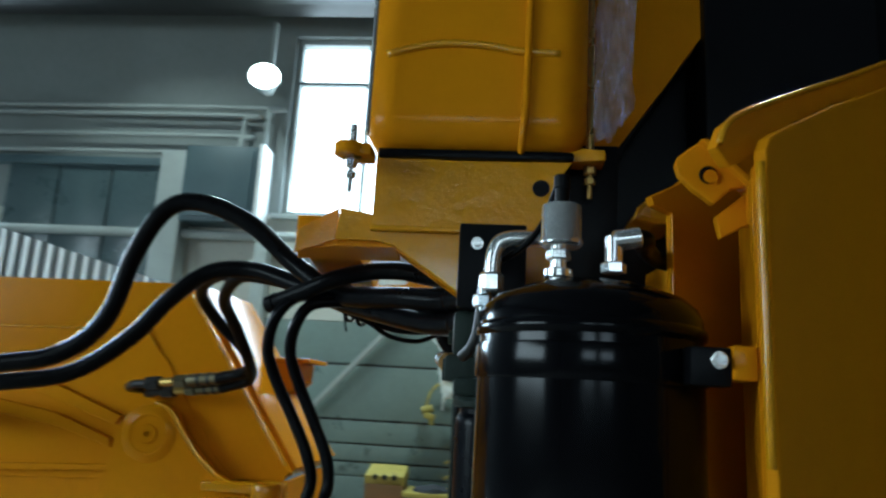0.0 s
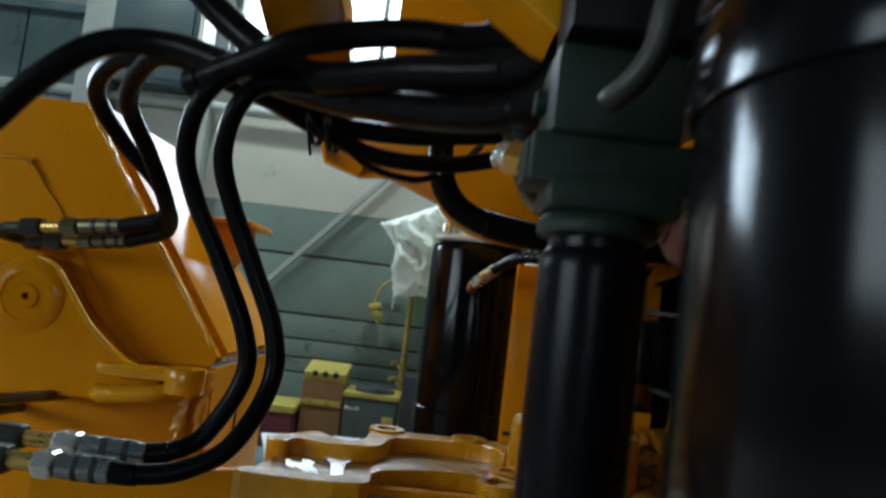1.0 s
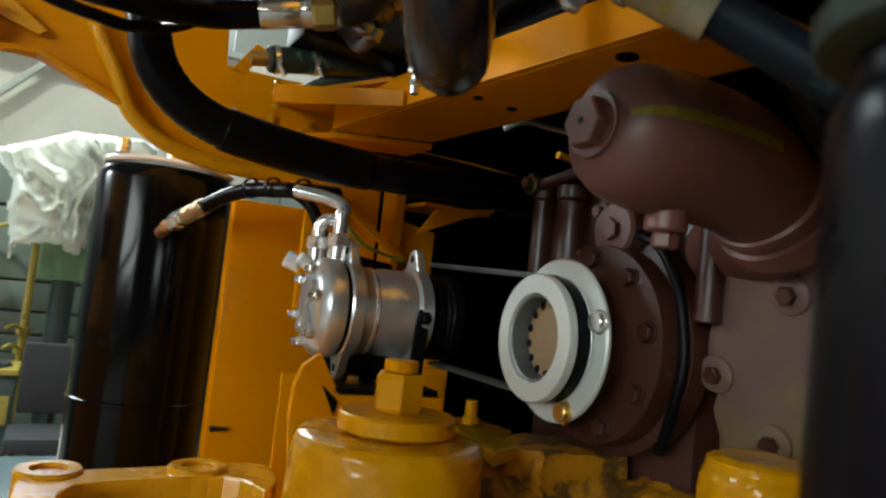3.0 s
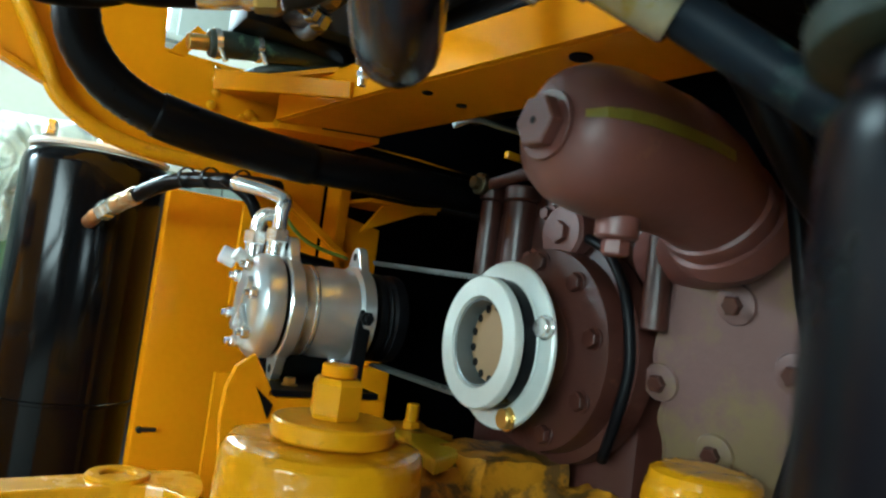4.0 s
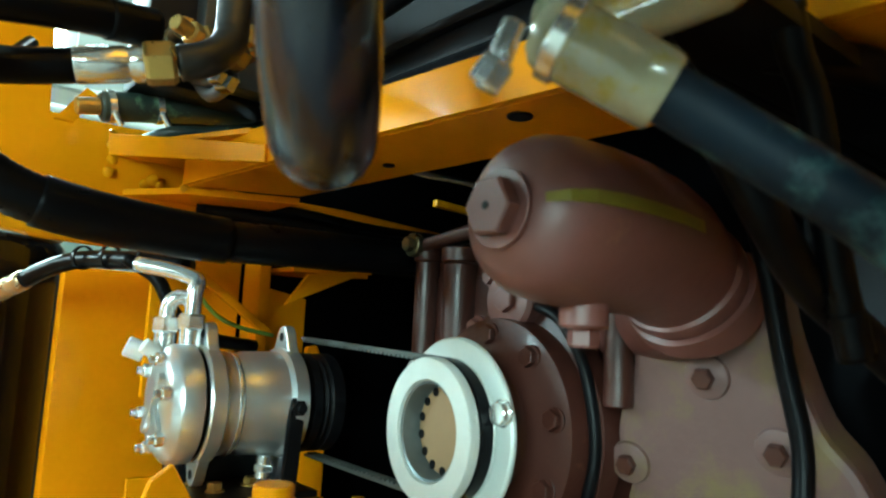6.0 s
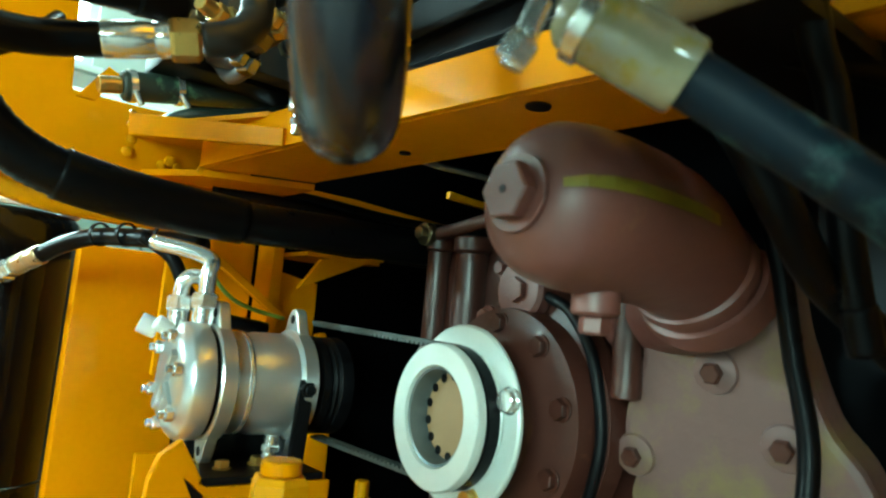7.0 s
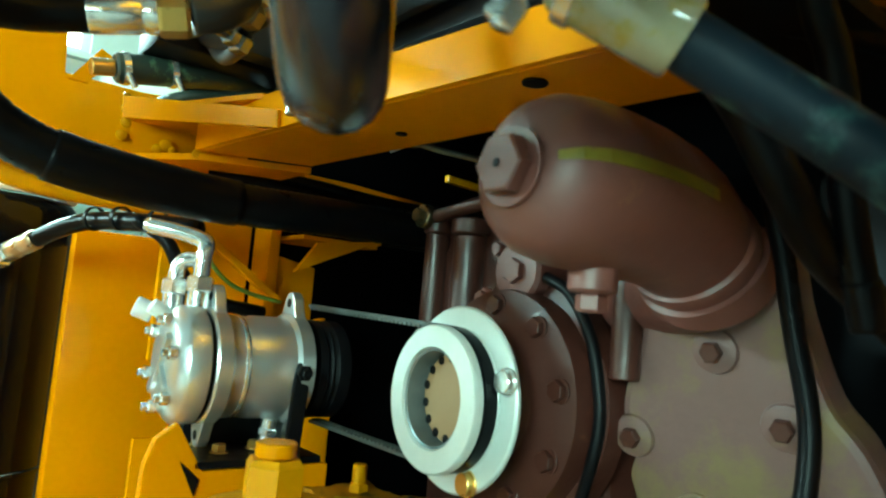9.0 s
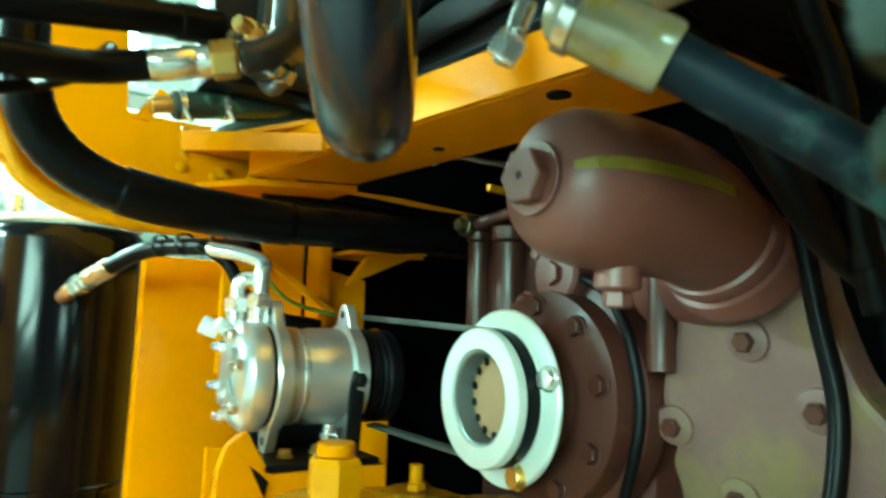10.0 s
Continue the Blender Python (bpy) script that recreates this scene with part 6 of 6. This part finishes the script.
part("elbow", tube([(0.325, 2.410, 1.727), (0.345, 2.404, 1.735), (0.362, 2.41, 1.752), (0.37, 2.42, 1.78), (0.37, 2.43, 1.87)], 0.0145, 6, 18), DARKSTEEL, pw)
part("hose", tube([(0.257, 2.4348, 1.7122), (0.22, 2.44, 1.703), (0.19, 2.432, 1.696), (0.131, 2.42, 1.689), (0.084, 2.42, 1.691), (0.039, 2.42, 1.701), (0.003, 2.42, 1.714), (-0.043, 2.42, 1.732), (-0.09, 2.36, 1.745), (-0.14, 2.30, 1.75)], 0.0138, 6, 18), RUBBER, pw)
cp = thing("clamped_pipe", "black rubber pipe with two steel hose clamps", "pipe")
PM, _pl = along((0.370, 2.88, 1.810), (0.620, 2.88, 1.862))
part("pipe", rod(0.021, _pl, PM, 24), GREENHOSE, cp, "dark green rubber pipe")
for x in (0.378, 0.442):
    part("clamp", turned([(0.0215, 0), (0.0232, 0), (0.0232, 0.009), (0.0215, 0.009)], PM @ pose(0, 0, x - 0.370), 28), ZINC, cp)
    part("clamp_screw", rod(0.0045, 0.02, PM @ pose(-0.022, -0.012, x - 0.366, 70), 10), ZINC, cp)
part("neck", rod(0.012, 0.03, PM @ pose(0, 0, -0.0305), 16), BRASS, cp, "brass pipe neck")
pbk = upright([(0.320, 1.786), (0.355, 1.838), (0.372, 1.830), (0.344, 1.786)], 2.90, 0.008, 0.001)
part("bracket", pbk, ORANGE, cp, "orange bracket")
thing("drain_hose", "dark green mottled hose lying on the frame plate", "hose", tube([(0.43, 2.93, 1.775), (0.445, 2.88, 1.783), (0.47, 2.855, 1.791), (0.512, 2.85, 1.799), (0.571, 2.85, 1.818), (0.612, 2.85, 1.835), (0.67, 2.8, 1.845)], 0.0095, 6, 12), GREENHOSE)
gz = thing("grease_nipple", "bright steel nipple with a small clamp", "fitting")
part("stem", join(rod(0.006, 0.03, pose(0.497, 2.585, 1.722), 12), hexagon(0.009, 0.008, pose(0.497, 2.585, 1.733))), ZINC, gz)
part("clip", block(0.02, 0.012, 0.016, pose(0.496, 2.585, 1.756), 0.003), ZINC, gz)

# ---- wires and ties by the compressor ----
thing("earth_wire", "thin green and yellow earth wire", "wire", tube([(0.452, 2.74, 1.60), (0.470, 2.74, 1.572), (0.479, 2.74, 1.56), (0.491, 2.74, 1.545), (0.512, 2.74, 1.529), (0.541, 2.74, 1.519), (0.585, 2.74, 1.511)], 0.0026, 6, 8), GREENWIRE)
thing("suction_hose", "black rubber hose behind the compressor", "hose", tube([(0.40, 2.79, 1.60), (0.435, 2.77, 1.575), (0.455, 2.745, 1.53), (0.49, 2.735, 1.505), (0.56, 2.74, 1.495)], 0.009, 6, 12), RUBBER)
for x, y, z in ((0.372, 2.895, 1.602), (0.395, 2.85, 1.603), (0.425, 2.79, 1.60)):
    ct = thing("cable_tie", "dark cable tie round the hose", "cable tie", group="cable ties")
    m5, d5 = along((x, y, z), (x + 0.03, y - 0.07, z - 0.003))
    part("band", turned([(0.0145, 0), (0.0165, 0), (0.0165, 0.006), (0.0145, 0.006), (0.0145, 0)], m5, 20), BLACKPAINT, ct)
    part("head", block(0.008, 0.008, 0.009, m5 @ pose(0.018, 0, 0.003), 0.001), ZINC, ct)
hose([(-0.13, 2.16, 1.70), (-0.054, 2.12, 1.722), (0.007, 2.1, 1.745), (0.074, 2.1, 1.763), (0.138, 2.08, 1.763), (0.199, 2.04, 1.748), (0.26, 1.96, 1.735), (0.312, 1.88, 1.73)], 0.0165, "thick black hydraulic hose on top of the bundle")


def cast_deck():
    """Rough dirty casting behind the boss, with humps and a few small bolts."""
    bm = bmesh.new()
    bmesh.ops.create_grid(bm, x_segments=120, y_segments=120, size=0.5)
    for v in bm.verts:
        x, y = 0.47 + 0.70 * (v.co.x + 0.5), 1.98 + 0.74 * (v.co.y + 0.5)
        q = Vector((x * 9, y * 9, 1.1))
        h = 1.235 + 0.012 * noise.noise(q * 0.7) + 0.004 * noise.noise(q * 4)
        h += 0.034 * max(0, 1 - ((x - 0.62) / 0.13) ** 4 - ((y - 2.45) / 0.09) ** 4)
        h += 0.016 * (1 - abs(noise.noise(q * 1.7))) ** 3 + 0.006 * noise.noise(q * 9)
        h += 0.03 * max(0, 1 - ((x - 0.75) / 0.10) ** 4 - ((y - 2.36) / 0.12) ** 4)
        v.co = Vector((x, y, h))
    bmesh.ops.solidify(bm, geom=bm.faces, thickness=0.03)
    return finish(bm)


def rough_block(x0, x1, y0, y1, z0, z1):
    """A cast pad with rounded, uneven edges."""
    bm = span(x0, x1, y0, y1, z0, z1, 0)
    bmesh.ops.subdivide_edges(bm, edges=bm.edges, cuts=7, use_grid_fill=True)
    finish(bm)
    cx, cy = (x0 + x1) / 2, (y0 + y1) / 2
    for v in bm.verts:
        q = v.co * 34
        v.co.x += 0.10 * (cx - v.co.x) * max(0, (v.co.z - z0) / (z1 - z0) - 0.6)
        v.co.y += 0.10 * (cy - v.co.y) * max(0, (v.co.z - z0) / (z1 - z0) - 0.6)
        v.co += 0.006 * noise.noise_vector(q) + 0.0025 * noise.noise_vector(q * 2.6)
    return bm


dkc = thing("axle_casting", "rough dirty yellow casting under the engine", "casting")
part("body", cast_deck(), DIRTYCAST, dkc)
part("flat_bar", prism([(0.553, 2.396), (0.640, 2.449), (0.624, 2.525), (0.584, 2.554)], 0.016, pose(0, 0, 1.286), 0.004), BRIGHTYELLOW, dkc, "bright yellow bar")
part("pad", rough_block(0.600, 0.725, 2.375, 2.465, 1.235, 1.303), DIRTYCAST, dkc, "raised dirty pad")
part("pad", rough_block(0.66, 0.80, 2.42, 2.54, 1.235, 1.290), DIRTYCAST, dkc, "raised dirty pad")
part("web", rough_block(0.57, 0.66, 2.52, 2.60, 1.235, 1.300), DIRTYCAST, dkc)
for x, y, z in ((0.627, 2.57, 1.296), (0.945, 2.55, 1.225), (0.89, 2.36, 1.262)):
    part("stud", join(rod(0.0085, 0.034, pose(x, y, z), 12), hexagon(0.012, 0.010, pose(x, y, z + 0.002))), YELLOW, dkc)

lt = thing("column_latch", "small dark latch on the orange column", "latch")
part("bar", block(0.03, 0.008, 0.006, pose(0.405, 3.045, 1.188), 0.001), DARKSTEEL, lt)
part("knob", rod(0.005, 0.012, facing_front(0.393, 3.05, 1.188), 10), DARKSTEEL, lt)

# ---- added dark block with plated unions above the frame rail ----
vb = thing("gap_filler_block", "dark block added to fill the bright gap, with plated unions", "valve block")
# added dark mass that hides the bright hall behind the hoses
part("body", span(0.40, 0.60, 2.80, 2.90, 1.838, 2.25, 0.006), BLACKPAINT, vb)
part("lower_body", span(0.46, 0.615, 2.76, 2.80, 1.845, 1.99, 0.004), DARKSTEEL, vb)
for x, z in ((0.43, 1.90), (0.49, 1.93), (0.55, 1.89), (0.44, 2.0), (0.52, 2.02)):
    u = part("union", join(hexagon(0.014, 0.014, facing_front(x, 2.76 if z < 1.96 and x > 0.46 else 2.80, z)), rod(0.010, 0.04, facing_front(x, 2.80, z), 14)), OLIVE, vb)
    part("nut", hexagon(0.012, 0.012, facing_front(x, 2.745, z)), BRASS if x < 0.45 else DARKSTEEL, u)
part("screw", join(rod(0.006, 0.02, facing_front(0.475, 2.80, 1.872), 12), hexagon(0.009, 0.008, facing_front(0.475, 2.785, 1.872))), ZINC, vb)
hose([(0.49, 2.74, 1.93), (0.49, 2.66, 1.92), (0.47, 2.56, 1.90), (0.44, 2.46, 1.90), (0.42, 2.38, 1.98), (0.42, 2.36, 2.2)], 0.017, "black hydraulic hose leaving the added dark block")
hose([(0.55, 2.74, 1.89), (0.55, 2.66, 1.88), (0.555, 2.5, 1.88), (0.56, 2.36, 1.92), (0.55, 2.28, 2.1)], 0.016, "black hydraulic hose leaving the added dark block")
# dark lines at the far side of the engine
hose([(0.64, 2.115, 1.70), (0.655, 2.115, 1.655), (0.676, 2.107, 1.585), (0.685, 2.10, 1.52), (0.689, 2.089, 1.457), (0.683, 2.087, 1.409), (0.672, 2.089, 1.365), (0.665, 2.10, 1.30)], 0.008, "black hose hanging down beside the engine cover", sleeves=((0.0, 0.2),))
hose([(0.455, 2.09, 1.72), (0.49, 2.075, 1.68), (0.53, 2.06, 1.64), (0.56, 2.05, 1.60), (0.60, 2.045, 1.565), (0.66, 2.03, 1.53), (0.74, 2.0, 1.47), (0.80, 1.97, 1.40)], 0.013, "black hose below the sleeved hose")
# added black plates that fill the dark beyond the engine cover
sg = thing("dark_side_filler", "black plates added where the engine's far side is dark", "guard")
part("plate", prism([(0.93, 2.05), (0.942, 2.05), (1.0, 2.28), (0.988, 2.28)], 0.75, pose(0, 0, 0.95), 0.002), BLACKPAINT, sg)
part("edge", prism([(0.915, 2.04), (0.945, 2.04), (0.945, 2.05), (0.915, 2.05)], 0.75, pose(0, 0, 0.95), 0.002), BLACKPAINT, sg)

# ---- dark cables and a bracket above the engine ----
hose([(0.511, 2.119, 1.744), (0.542, 2.093, 1.723), (0.572, 2.068, 1.715), (0.599, 2.042, 1.710), (0.635, 2.017, 1.704), (0.661, 1.988, 1.689)], 0.014, "black hose crossing above the engine")
hose([(0.530, 2.026, 1.718), (0.544, 2.026, 1.691), (0.559, 2.025, 1.673), (0.574, 2.026, 1.647), (0.587, 2.029, 1.618), (0.601, 2.029, 1.576), (0.619, 2.025, 1.521)], 0.010, "black cable hanging beside the engine", group="engine cables")

# plated unions on short stubs in front of the added dark block
vs = part("stub", tube([(0.422, 2.805, 1.860), (0.407, 2.669, 1.817), (0.392, 2.538, 1.802)], 0.009, 4, 12), DARKSTEEL, vb)
m9, d9 = along((0.392, 2.538, 1.802), (0.352, 2.518, 1.806))
part("nut", join(hexagon(0.015, 0.016, m9), hexagon(0.012, 0.012, m9 @ pose(0, 0, 0.0165)), rod(0.008, 0.02, m9 @ pose(0, 0, 0.027), 12)), BRASS, vs)
vs = part("stub", tube([(0.461, 2.805, 1.860), (0.446, 2.674, 1.816), (0.431, 2.548, 1.801)], 0.009, 4, 12), DARKSTEEL, vb)
m9, d9 = along((0.431, 2.548, 1.801), (0.391, 2.528, 1.805))
part("nut", join(hexagon(0.015, 0.016, m9), hexagon(0.012, 0.012, m9 @ pose(0, 0, 0.0165)), rod(0.008, 0.02, m9 @ pose(0, 0, 0.027), 12)), OLIVE, vs)
vs = part("stub", tube([(0.469, 2.805, 1.860), (0.454, 2.697, 1.804), (0.439, 2.595, 1.789)], 0.009, 4, 12), DARKSTEEL, vb)
m9, d9 = along((0.439, 2.595, 1.789), (0.399, 2.575, 1.793))
part("nut", join(hexagon(0.015, 0.016, m9), hexagon(0.012, 0.012, m9 @ pose(0, 0, 0.0165)), rod(0.008, 0.02, m9 @ pose(0, 0, 0.027), 12)), GUNMETAL, vs)
vs = part("stub", tube([(0.484, 2.805, 1.860), (0.469, 2.675, 1.839), (0.454, 2.551, 1.824)], 0.009, 4, 12), DARKSTEEL, vb)
m9, d9 = along((0.454, 2.551, 1.824), (0.414, 2.531, 1.828))
part("nut", join(hexagon(0.015, 0.016, m9), hexagon(0.012, 0.012, m9 @ pose(0, 0, 0.0165)), rod(0.008, 0.02, m9 @ pose(0, 0, 0.027), 12)), BRASS, vs)
